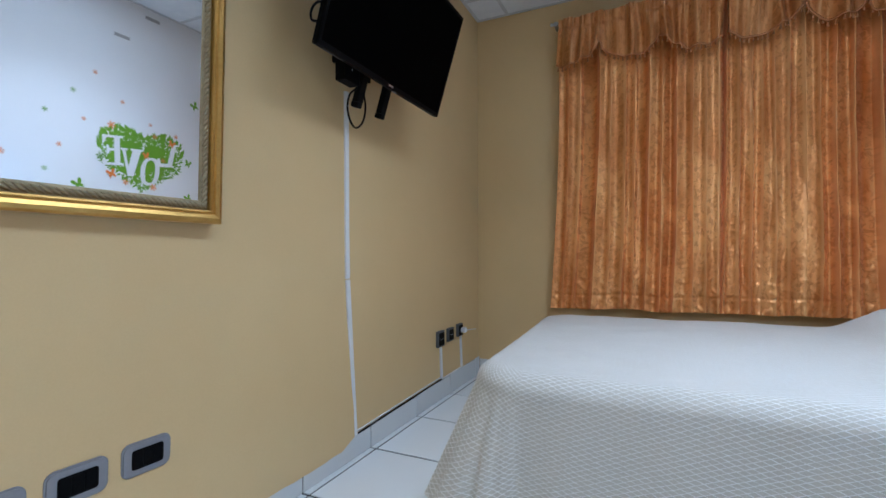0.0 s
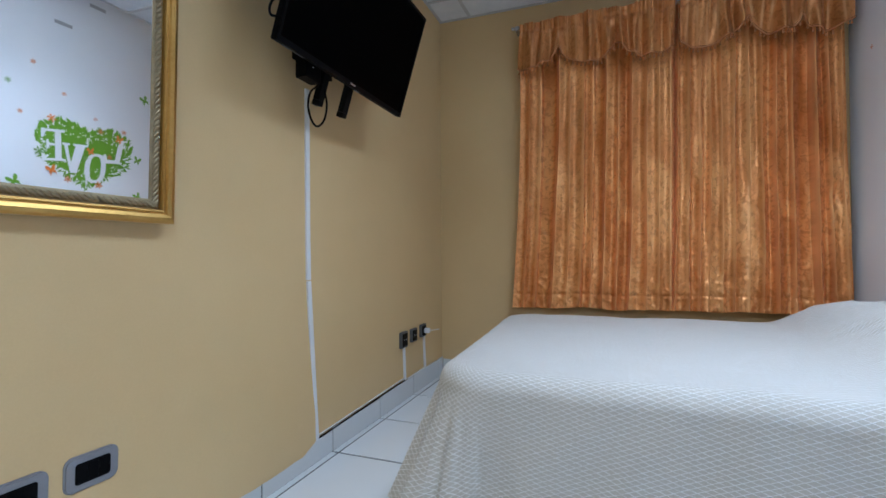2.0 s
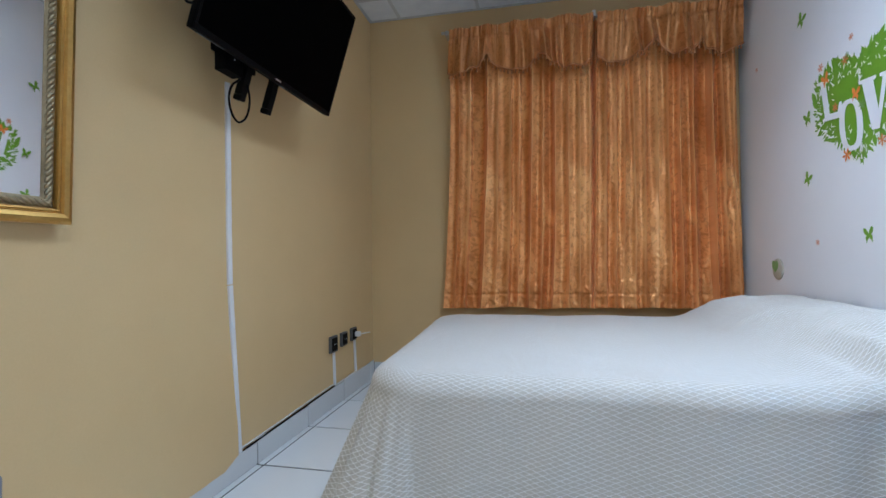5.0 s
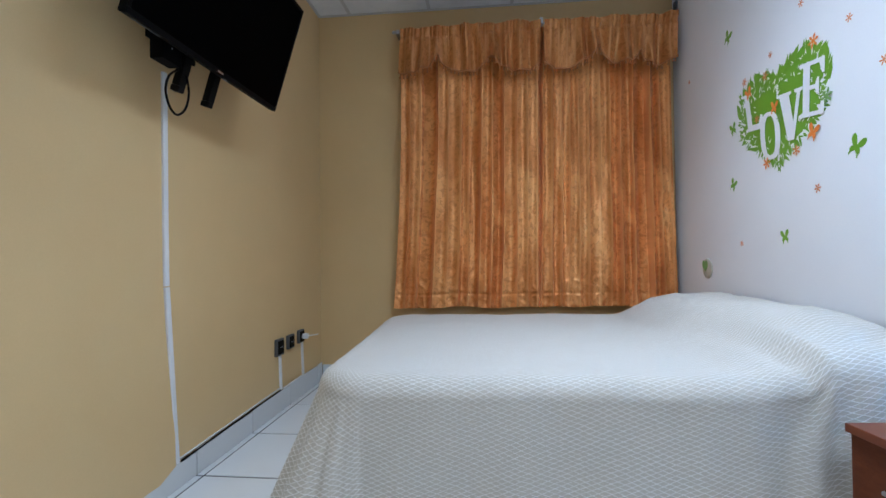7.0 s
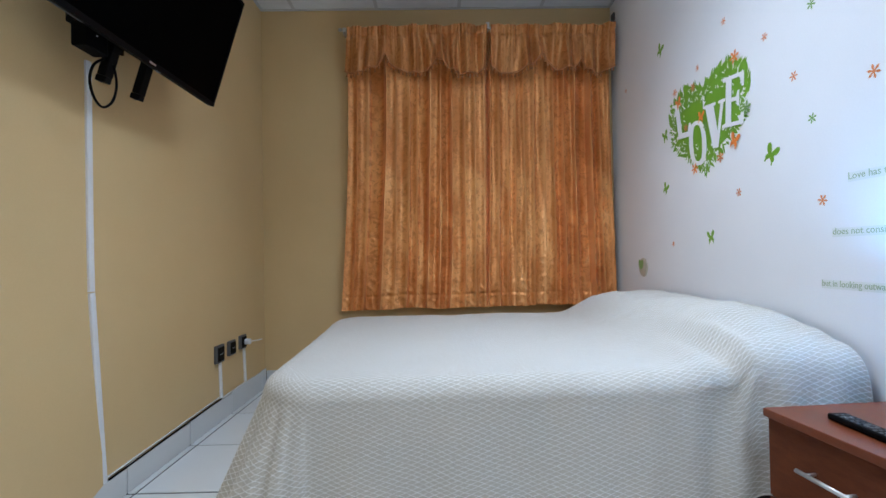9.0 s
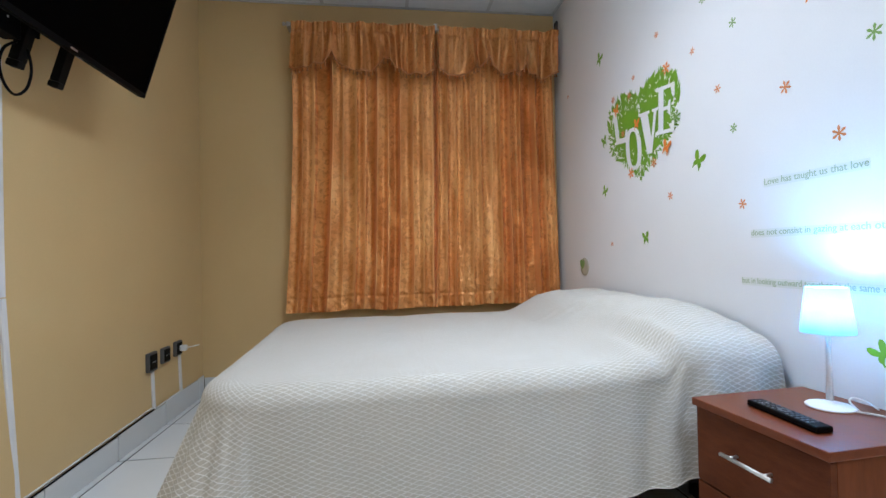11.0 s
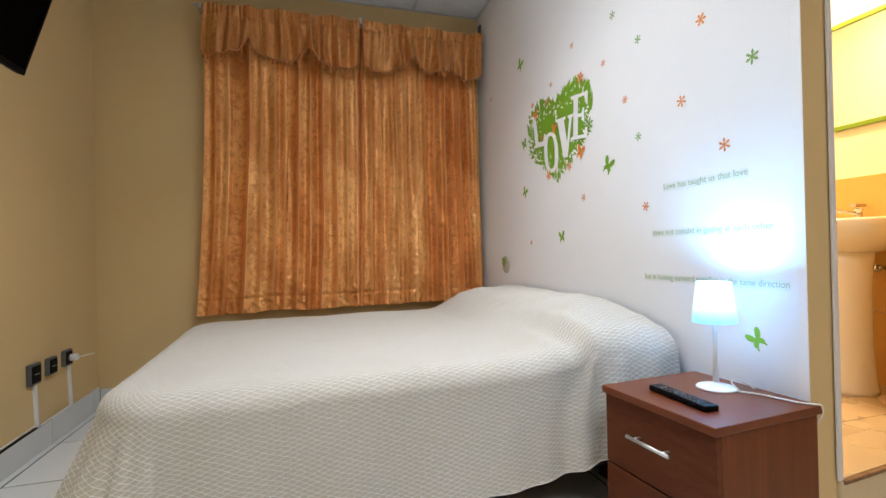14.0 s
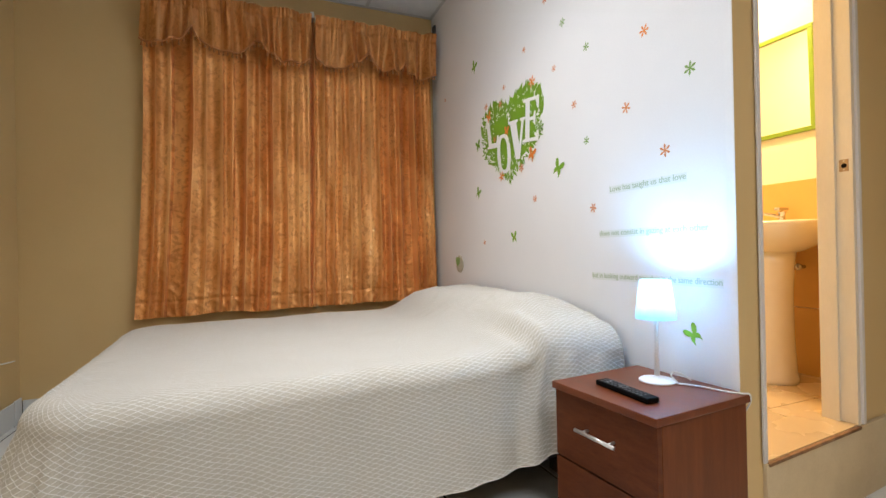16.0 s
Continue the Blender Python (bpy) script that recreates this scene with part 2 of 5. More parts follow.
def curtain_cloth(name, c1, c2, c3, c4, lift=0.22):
    """Copper plush satin: fold light and shade in the colour, a leafy self pattern and a golden sheen."""
    m, nt, b = node_mat(name, 0.48, 0.42, 0.5)
    b.inputs["Sheen Weight"].default_value = lift
    b.inputs["Sheen Roughness"].default_value = 0.4
    b.inputs["Sheen Tint"].default_value = (1.0, 0.74, 0.48, 1)
    # upright threads spread the gleam up and down the cloth
    b.inputs["Anisotropic"].default_value = 0.85
    b.inputs["Anisotropic Rotation"].default_value = 0.25
    tan = nt.nodes.new("ShaderNodeTangent")
    tan.direction_type = "UV_MAP"
    tan.uv_map = "sheet"
    nt.links.new(tan.outputs[0], b.inputs["Tangent"])
    uv = nt.nodes.new("ShaderNodeUVMap")
    uv.uv_map = "sheet"
    sep = nt.nodes.new("ShaderNodeSeparateXYZ")
    nt.links.new(uv.outputs[0], sep.inputs[0])
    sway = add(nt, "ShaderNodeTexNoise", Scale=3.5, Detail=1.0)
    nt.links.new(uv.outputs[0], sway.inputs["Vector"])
    # narrow satin stripes set on the pleat crests as painted highlights, leafy pile between
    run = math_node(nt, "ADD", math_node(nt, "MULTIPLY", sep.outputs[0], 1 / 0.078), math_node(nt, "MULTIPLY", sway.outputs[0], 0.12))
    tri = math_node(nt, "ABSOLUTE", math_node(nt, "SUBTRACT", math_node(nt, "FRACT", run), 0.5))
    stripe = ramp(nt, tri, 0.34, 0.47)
    lmap = nt.nodes.new("ShaderNodeMapping")
    lmap.inputs["Scale"].default_value = (1.25, 0.85, 1)
    nt.links.new(uv.outputs[0], lmap.inputs[0])
    leaf = add(nt, "ShaderNodeTexNoise", Scale=34.0, Detail=2.5, Distortion=1.0)
    nt.links.new(lmap.outputs[0], leaf.inputs["Vector"])
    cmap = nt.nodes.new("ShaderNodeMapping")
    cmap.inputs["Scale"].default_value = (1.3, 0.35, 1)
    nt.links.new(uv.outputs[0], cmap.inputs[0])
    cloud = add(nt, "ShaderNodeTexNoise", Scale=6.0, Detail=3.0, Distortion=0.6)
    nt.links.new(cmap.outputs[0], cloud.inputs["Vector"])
    # broad light and dark streaks stand in for shading across the folds
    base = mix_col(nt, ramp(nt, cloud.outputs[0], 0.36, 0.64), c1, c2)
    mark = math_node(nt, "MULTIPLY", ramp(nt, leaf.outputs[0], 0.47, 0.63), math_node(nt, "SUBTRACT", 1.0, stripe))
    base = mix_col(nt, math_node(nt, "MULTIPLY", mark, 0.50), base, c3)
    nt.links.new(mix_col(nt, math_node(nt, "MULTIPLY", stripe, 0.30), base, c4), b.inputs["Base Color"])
    nt.links.new(math_node(nt, "ADD", 0.36, math_node(nt, "MULTIPLY", mark, 0.16)), b.inputs["Roughness"])
    bump(nt, b, math_node(nt, "ADD", math_node(nt, "MULTIPLY", mark, 0.6), math_node(nt, "MULTIPLY", cloud.outputs[0], 1.2)), 0.3, 0.004)
    return m


M_MIRROR = mirror_glass()
M_SHADE = shade_cloth()
M_BULB = glow("lit_bulb", (0.75, 0.9, 1.0), 30.0)
M_PANEL = glow("lit_diffuser", (0.93, 0.97, 1.0), 6.0)
M_PANEL_WARM = glow("lit_warm_diffuser", (1.0, 0.7, 0.32), 6.0)
M_COVERLET = coverlet_cloth()
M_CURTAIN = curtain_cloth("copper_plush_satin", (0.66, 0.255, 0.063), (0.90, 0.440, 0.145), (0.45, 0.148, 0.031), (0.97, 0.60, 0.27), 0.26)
# the curtain cloth about a quarter darker: the valance's shade is in its colour
M_VALANCE = curtain_cloth("shaded_copper_plush", (0.48, 0.178, 0.042), (0.66, 0.310, 0.098), (0.33, 0.104, 0.021), (0.72, 0.43, 0.185), 0.14)
M_TRIM = grainy("copper_fringe", (0.40, 0.155, 0.045), (0.55, 0.24, 0.085), 0.7, 30, 300, 0.3)


# ---- mesh helpers ----
def mesh_of(name, bm, material, smooth=False):
    me = bpy.data.meshes.new(name)
    bmesh.ops.recalc_face_normals(bm, faces=bm.faces)
    bm.to_mesh(me)
    bm.free()
    me.materials.append(material)
    if smooth:
        me.shade_smooth()
    return me


def part(name, bm, material, parent=None, label="", smooth=False):
    ob = new(name, mesh_of(name, bm, material, smooth))
    ob.parent = parent
    if label:
        ob["label"] = label
    return ob


def thing(name, label, category, m=None, group="", kind=""):
    ob = new(name)
    ob.empty_display_size = 0.1
    if m is not None:
        ob.matrix_world = m
    return tagged(ob, label, category, group, kind)


def bm_box(x0, x1, y0, y1, z0, z1, bevel=0.0, seg=2, bm=None):
    made = bm or bmesh.new()
    geo = bmesh.ops.create_cube(made, size=1)
    for v in geo["verts"]:
        v.co = Vector((x0 + (v.co.x + 0.5) * (x1 - x0), y0 + (v.co.y + 0.5) * (y1 - y0), z0 + (v.co.z + 0.5) * (z1 - z0)))
    if bevel:
        edges = list({e for v in geo["verts"] for e in v.link_edges})
        bmesh.ops.bevel(made, geom=edges, offset=bevel, segments=seg, profile=0.6, affect="EDGES")
    return made


def bm_lathe(profile, steps=40, bm=None, m=None):
    """A turned form from (radius, height) pairs."""
    made = bm or bmesh.new()
    rings = []
    for r, z in profile:
        ring = []
        for i in range(steps):
            a = 2 * math.pi * i / steps
            co = Vector((r * math.cos(a), r * math.sin(a), z))
            ring.append(made.verts.new(m @ co if m else co))
        rings.append(ring)
    for a, b in zip(rings, rings[1:]):
        for i in range(steps):
            made.faces.new((a[i], a[(i + 1) % steps], b[(i + 1) % steps], b[i]))
    for ring in (rings[0], rings[-1]):
        if (ring[0].co - ring[steps // 2].co).length > 1e-4:
            made.faces.new(ring)
    bmesh.ops.remove_doubles(made, verts=made.verts, dist=1e-5)
    return made


def bm_tube(points, radius, steps=10, bm=None, smooth=8):
    """A round cord along a smoothed line of points."""
    made = bm or bmesh.new()
    pts = [Vector(p) for p in points]
    line = []
    for i in range(len(pts) - 1):
        p0, p1, p2, p3 = pts[max(i - 1, 0)], pts[i], pts[i + 1], pts[min(i + 2, len(pts) - 1)]
        n = smooth if len(pts) > 2 else 1
        for k in range(n):
            t = k / n
            line.append(0.5 * (2 * p1 + (p2 - p0) * t + (2 * p0 - 5 * p1 + 4 * p2 - p3) * t * t + (3 * p1 - p0 - 3 * p2 + p3) * t ** 3))
    line.append(pts[-1])
    side = None
    rings = []
    for i, p in enumerate(line):
        d = (line[min(i + 1, len(line) - 1)] - line[max(i - 1, 0)]).normalized()
        if side is None:
            side = d.orthogonal().normalized()
        side = (side - d * side.dot(d)).normalized()
        up = d.cross(side)
        rings.append([made.verts.new(p + radius * (math.cos(2 * math.pi * j / steps) * side + math.sin(2 * math.pi * j / steps) * up)) for j in range(steps)])
    for a, b in zip(rings, rings[1:]):
        for j in range(steps):
            made.faces.new((a[j], a[(j + 1) % steps], b[(j + 1) % steps], b[j]))
    made.faces.new(rings[0])
    made.faces.new(rings[-1])
    return made


def bm_plate(outline, depth, m, bm=None):
    """A flat shape of (u, v) corners, depth thick, put by m."""
    made = bm or bmesh.new()
    a = [made.verts.new(m @ Vector((u, v, 0))) for u, v in outline]
    b = [made.verts.new(m @ Vector((u, v, depth))) for u, v in outline]
    made.faces.new(a)
    made.faces.new(b)
    for i in range(len(a)):
        j = (i + 1) % len(a)
        made.faces.new((a[i], a[j], b[j], b[i]))
    return made


def structure(name, bm, material, label, category, parent=None):
    ob = part(name, bm, material, parent)
    return tagged(ob, label, category, "", "structure")


# ---- shell of the room ----
structure("wall_west", bm_box(XW - 0.15, XW, YS - 0.15, YN + 0.15, 0, ZC + 0.15), M_TAN, "tan painted wall with the television and mirror", "wall")
structure("wall_north", bm_box(XW, XFAR, YN, YN + 0.15, 0, ZC + 0.15), M_TAN, "tan painted wall behind the copper curtains", "wall")
structure("wall_south", bm_box(XW, XFAR, YS - 0.15, YS, 0, ZC + 0.15), M_TAN, "plain tan painted wall", "wall")
structure("wall_far_east", bm_box(XFAR, XFAR + 0.15, YS - 0.15, YN + 0.15, 0, ZC + 0.15), M_TAN, "plain tan painted wall", "wall")
structure("wall_east", bm_box(XE, XE + 0.09, BATH_O[1] + 0.0245, YN, 0, ZC), M_WHITE_WALL, "white painted wall with green and orange stickers", "wall")

# bathroom front with its doorway, out of square with the room
FRONT = Matrix.Translation((*BATH_O, 0)) @ pose(0, 0, 0, 0, 0, BATH_A)
D0, D1, DT = 0.108, 0.728, 0.10     # doorway from, to; wall thickness
DOOR_TOP = BATH_Z + 2.02
front = thing("wall_bathroom_front", "tan painted wall with the bathroom doorway", "wall", FRONT, "", "structure")
pier = bm_box(0.0018, D0, 0, 0.024, 0, ZC)
bm_box(0.0095, D0, 0.024, DT, 0, ZC, bm=pier)
part("pier", pier, M_TAN, front)
part("wall_return", bm_box(-0.0012, 0.0016, 0.0004, 0.026, 0, ZC), M_WHITE_WALL, front, "white painted edge of the side wall")
part("wall_panel", bm_box(D1, 2.2, 0, DT, BATH_Z, ZC), M_TAN, front)
part("lintel", bm_box(D0, D1, 0, DT, DOOR_TOP, ZC), M_TAN, front)
plinth = structure("bathroom_step", bm_box(D0, 2.2, -0.012, DT, 0, BATH_Z - 0.004, 0.004), M_PLINTH, "worn cream plastered step up to the bathroom", "step")
plinth.matrix_world = FRONT

# door frame: lining, stop and casings
door = thing("door_1", "cream painted wooden door frame of the bathroom, door swung out of sight", "door frame", FRONT, "", "structure")
for name, b in (
        ("left_lining", bm_box(D0, D0 + 0.009, -0.004, DT + 0.006, BATH_Z - 0.003, DOOR_TOP, 0.002)),
        ("right_lining", bm_box(D1 - 0.022, D1, -0.006, DT + 0.002, BATH_Z - 0.003, DOOR_TOP, 0.002)),
        ("head_lining", bm_box(D0 + 0.009, D1 - 0.022, -0.006, DT + 0.006, DOOR_TOP - 0.02, DOOR_TOP, 0.002)),
        ("door_stop", bm_box(D1 - 0.034, D1 - 0.022, 0.045, DT + 0.002, BATH_Z - 0.003, DOOR_TOP - 0.02, 0.002)),
        ("casing", bm_box(D1, D1 + 0.022, -0.014, 0.0, BATH_Z, DOOR_TOP + 0.02, 0.003))):
    part(name, b, M_CASING if name == "casing" else M_DOORPAINT, door)
part("left_bead", bm_box(D0 - 0.010, D0 + 0.0092, -0.012, -0.0042, BATH_Z, DOOR_TOP, 0.003), M_CASING, door)
part("threshold_strip", bm_box(D0 + 0.010, D1 - 0.022, -0.0165, -0.0045, BATH_Z - 0.012, BATH_Z - 0.001, 0.002), M_WORN_WOOD, door, "chipped dark wooden threshold strip")
part("threshold", bm_box(D0, D1, -0.004, 0.165, BATH_Z - 0.006, BATH_Z + 0.0015, 0.001, 1), M_BATH_FLOOR, door, "beige tiled threshold")
strike = part("strike_plate", bm_box(D1 - 0.0245, D1 - 0.0215, 0.006, 0.034, 1.192, 1.236, 0.001), M_BRONZE, door, "small worn bronze strike plate")
part("latch_hole", bm_lathe(((0.001, 0.0), (0.0085, 0.0), (0.0085, 0.0010), (0.001, 0.0010)), 18, m=pose(D1 - 0.0244, 0.019, 1.213, 0, -90, 0)), M_BLACK, strike)
for sz in (1.198, 1.230):
    part("screw", bm_lathe(((0.001, 0.0), (0.0028, 0.0), (0.0022, 0.0009), (0.001, 0.0010)), 12, m=pose(D1 - 0.0244, 0.020, sz, 0, -90, 0)), M_STEEL, strike)

# ceiling: tiles on a metal grid in one mesh, and a slab over it
ceil_bm = bmesh.new()
PITCH = 0.605
gx0, gy0 = -1.021 - PITCH, 3.36 - 0.30
for i in range(-1, 9):
    for j in range(-10, 2):
        x0, y0 = gx0 + i * PITCH, gy0 + j * PITCH
        a, b, c, d = max(x0 + 0.012, XW), min(x0 + PITCH - 0.012, XFAR), max(y0 + 0.012, YS), min(y0 + PITCH - 0.012, YN)
        if b - a > 0.02 and d - c > 0.02:
            bm_box(a, b, c, d, ZC + 0.004, ZC + 0.02, bm=ceil_bm)
ceiling = structure("ceiling", ceil_bm, M_CEIL, "suspended ceiling of white mineral tiles", "ceiling")
bar_bm = bmesh.new()
for i in range(-1, 10):
    x = gx0 + i * PITCH
    if XW + 0.012 < x < XFAR - 0.012:
        bm_box(x - 0.012, x + 0.012, YS, YN, ZC, ZC + 0.012, bm=bar_bm)
for j in range(-10, 3):
    y = gy0 + j * PITCH
    if YS + 0.012 < y < YN - 0.012:
        bm_box(XW, XFAR, y - 0.012, y + 0.012, ZC - 0.001, ZC + 0.0115, bm=bar_bm)
for x0, x1, y0, y1 in ((XW, XW + 0.02, YS, YN), (XE - 0.02, XE, 0.95, YN), (XW, XE, YN - 0.02, YN)):
    bm_box(x0, x1, y0, y1, ZC - 0.002, ZC + 0.011, bm=bar_bm)
structure("ceiling_grid", bar_bm, M_TBAR, "white enamelled metal bars of the suspended ceiling", "ceiling grid")
structure("ceiling_slab", bm_box(XW, XFAR, YS, YN, ZC + 0.03, ZC + 0.15), M_CEIL, "white slab above the ceiling tiles", "ceiling")

floor = structure("floor", bm_box(XW - 0.15, XFAR, YS, YN, -0.12, -0.004), M_GROUT, "white glazed floor tiles with dark joints", "floor")
base_w = structure("baseboard_west", bm_box(XW, XW + 0.008, YS, YN, 0, 0.097), M_GROUT, "grey white tile skirting along the wall", "baseboard")
base_n = structure("baseboard_north", bm_box(XW + 0.012, XE, YN - 0.008, YN, 0, 0.116), M_GROUT, "grey white tile skirting along the wall", "baseboard")

# bathroom shell
structure("bathroom_floor", bm_box(XE + 0.09, BATH_X, 1.02, 2.6, 0.0, BATH_Z - 0.006), M_GROUT, "beige tiled bathroom floor", "floor")
bath_e = structure("wall_bathroom_east", bm_box(BATH_X, BATH_X + 0.1, 1.02, 2.7, 0, 2.6), M_BATH_PAINT, "cream bathroom wall, ochre tiled below", "wall")
structure("wall_bathroom_north", bm_box(XE + 0.09, BATH_X, 2.6, 2.7, 0, 2.6), M_BATH_PAINT, "cream bathroom wall", "wall")
structure("wall_bathroom_west", bm_box(XE + 0.091, XE + 0.10, 1.05, 2.6, BATH_Z, 2.6), M_BATH_PAINT, "cream bathroom wall", "wall")
structure("ceiling_bathroom", bm_box(XE + 0.09, BATH_X + 0.1, 1.04, 2.7, 2.6, 2.68), M_BATH_PAINT, "cream bathroom ceiling", "ceiling")


# ---- lamps on the ceilings ----
def ceiling_light(x, y, z, size, panel, label, long=0.0):
    ob = thing("ceiling_light", label, "ceiling light", pose(x, y, z), "ceiling lights")
    s, l = size / 2, (long or size) / 2
    fr = bmesh.new()
    for a in ((-s, s, -l, -l + 0.03), (-s, s, l - 0.03, l), (-s, -s + 0.03, -l + 0.03, l - 0.03), (s - 0.03, s, -l + 0.03, l - 0.03)):
        bm_box(*a, -0.02, -0.003, 0.003, bm=fr)
    part("frame", fr, M_TBAR, ob)
    part("diffuser", bm_box(-s + 0.03, s - 0.03, -l + 0.03, l - 0.03, -0.012, -0.004), panel, ob)


# the south fixture is made up to go with its fill light
for lx, ly in CEIL_LAMPS:
    ceiling_light(lx, ly, ZC, 0.58, M_PANEL, "unseen long lit white panel light assumed flush in the ceiling", 1.19)
ceiling_light(2.05, 1.75, 2.6, 0.32, M_PANEL_WARM, "small lit warm panel light on the bathroom ceiling")


# ---- curtains ----
# where each pleat of a panel stands, as a share of its width, and where its deep tucks lie
PLEATS = {
    "left": ((0.0, 0.065, 0.14, 0.27, 0.345, 0.435, 0.495, 0.585, 0.66, 0.74, 0.83, 0.90, 0.975), ((0.150, 0.265, 0.095, 1), (0.505, 0.580, 0.022, 1))),
    "right": ((0.02, 0.10, 0.17, 0.23, 0.30, 0.38, 0.46, 0.54, 0.615, 0.715, 0.84, 0.915, 0.985), ((0.722, 0.830, 0.095, -1), (0.845, 0.905, 0.035, -1), (0.62, 0.70, 0.026, -1))),
}


def pleat_set(side, seed):
    rnd = random.Random(int(seed * 10))
    crests, tucks = PLEATS[side]
    proud = [t[1] if t[3] > 0 else t[0] for t in tucks]
    return [(c, 0.026 if min(abs(c - p) for p in proud) < 0.012 else rnd.uniform(0.002, 0.007), rnd.uniform(0.016, 0.026), rnd.uniform(-1, 1)) for c in crests], tucks


def curtain_fold(u, z, pleats, tucks, seed, f):
    """Depth of the folds at share u of the width, height z, share f of the drop: narrow crests on slack runs of cloth that open towards the hem."""
    d, cloth = 0.0, 0.0
    lo, hi = None, None
    for k, (c, amp, wid, lean) in enumerate(pleats):
        ck = c + (0.004 + 0.012 * f) * noise.noise(Vector((k * 3.1, z * 1.1, seed)))
        a = amp * max(0.25, 0.85 + 0.9 * noise.noise(Vector((k * 5.7, z * 1.5, seed + 2))))
        w = wid * (1.0 + 1.3 * f * max(0.0, 0.6 + noise.noise(Vector((k * 2.3, z * 0.8, seed + 6)))))
        q = (u - ck) / (w * (1.5 if (u - ck) * lean > 0 else 0.85))
        d += a * math.exp(-abs(q) ** 1.7)
        if ck <= u:
            lo = (k, ck, lean)
        elif hi is None:
            hi = (k, ck)
    if lo and hi:
        g = (u - lo[1]) / (hi[1] - lo[1])
        cloth = lo[0] + g
        # slack cloth between two crests: deeper on one side, its depth wandering down the drop
        deep = (0.014 + 0.030 * pleats[lo[0]][3] ** 2) * max(0.25, 0.9 + 1.1 * noise.noise(Vector((lo[0] * 7.3, z * 1.2, seed + 13))))
        gs = g ** (1.0 + 0.55 * lo[2])
        d -= deep * math.sin(math.pi * gs) * (0.8 + 0.45 * f)
        d += 0.034 * lo[2] * (g - 0.5) * (0.6 + 0.7 * f)
    elif lo:
        cloth = lo[0] + (u - lo[1]) / 0.08
    else:
        cloth = -(pleats[0][0] - u) / 0.08
    # wide tucked-back runs that slope away from the room's middle
    for a, b, deep, way in tucks:
        sway = 0.012 * noise.noise(Vector((a * 4, z * 0.9, seed)))
        g = (u - a - sway) / (b - a)
        if 0 < g < 1:
            h = 1 - g if way > 0 else g
            d -= deep * (1.0 - 0.35 * f) * h ** 0.9 * min(1.0, (1 - h) / 0.10)
    d += 0.030 * noise.noise(Vector((u * 3.2, z * 0.35, seed + 17)))
    # the deepest folds flatten against the wall
    return (d if d > -0.03 else -0.03 - 0.028 * math.tanh((-0.03 - d) / 0.028)), cloth * 0.078


def curtain_panel(side, x0t, x1t, x0b, x1b, zt, zb, y, seed, parent, name="panel"):
    nu, nv = 380, 230
    bm = bmesh.new()
    layer = bm.loops.layers.uv.new("sheet")
    pleats, tucks = pleat_set(side, seed)
    grid, sheet = [], {}
    for j in range(nv + 1):
        f = j / nv
        z = zt + (zb - zt) * f
        bow = f ** 2.2
        row = []
        for i in range(nu + 1):
            u = i / nu
            a, b = x0t + (x0b - x0t) * bow, x1t + (x1b - x1t) * bow
            x = a + (b - a) * u + 0.006 * noise.noise(Vector((u * 9, z * 1.3, seed + 3)))
            d, cloth_u = curtain_fold(u, z, pleats, tucks, seed, f)
            n1 = abs(noise.noise(Vector((u * 13 + z * 5, z * 14, seed + 31))))
            n2 = abs(noise.noise(Vector((u * 30 - z * 11, z * 26, seed + 32))))
            crumple = (0.0065 * max(0.0, 1 - 3 * n1) + 0.003 * max(0.0, 1 - 4 * n2)) * (0.10 + 0.9 * f ** 3)
            crease = crumple + (0.010 * noise.noise(Vector((u * 10 + z * 3, z * 5, seed + 11))) + 0.003 * noise.noise(Vector((u * 24 - z * 5, z * 15, seed + 12)))) * (0.12 + f * f)
            # the inner edge rolls back where the two panels meet
            roll = 0.062 * max(0.0, (u - 0.965) / 0.035) ** 1.6 if side == "left" else 0.055 * max(0.0, (0.022 - u) / 0.022) ** 1.6
            # twisted pull lines beside the white wall
            if side == "right":
                crease += 0.016 * math.sin((z * 26 - u * 30)) * math.exp(-((u - 0.94) / 0.035) ** 2 - ((z - 1.30) / 0.16) ** 2)
            hem_z = zb + 0.095 + 0.006 * noise.noise(Vector((u * 7, 0.9, seed + 41)))
            hem = 0.007 * math.exp(-((z - hem_z) / 0.007) ** 2)
            zz = z + (0.014 * noise.noise(Vector((u * 5, 0.3, seed + 5))) + 0.004 * d / 0.03) * f ** 3
            v = bm.verts.new((x, y - d - crease + hem + roll, zz))
            sheet[v] = (cloth_u, z)
            row.append(v)
        grid.append(row)
    for j in range(nv):
        for i in range(nu):
            face = bm.faces.new((grid[j][i], grid[j][i + 1], grid[j + 1][i + 1], grid[j + 1][i]))
            for loop in face.loops:
                loop[layer].uv = sheet[loop.vert]
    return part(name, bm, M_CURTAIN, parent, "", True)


def scallop(x, marks):
    """Lower edge of a valance: swags hung between the given (x, z) notches."""
    for (xa, za), (xb, zb) in zip(marks, marks[1:]):
        if xa <= x <= xb:
            f = (x - xa) / (xb - xa)
            return za + (zb - za) * f - 0.112 * (4 * f * (1 - f)) ** 0.6
    return marks[-1][1]


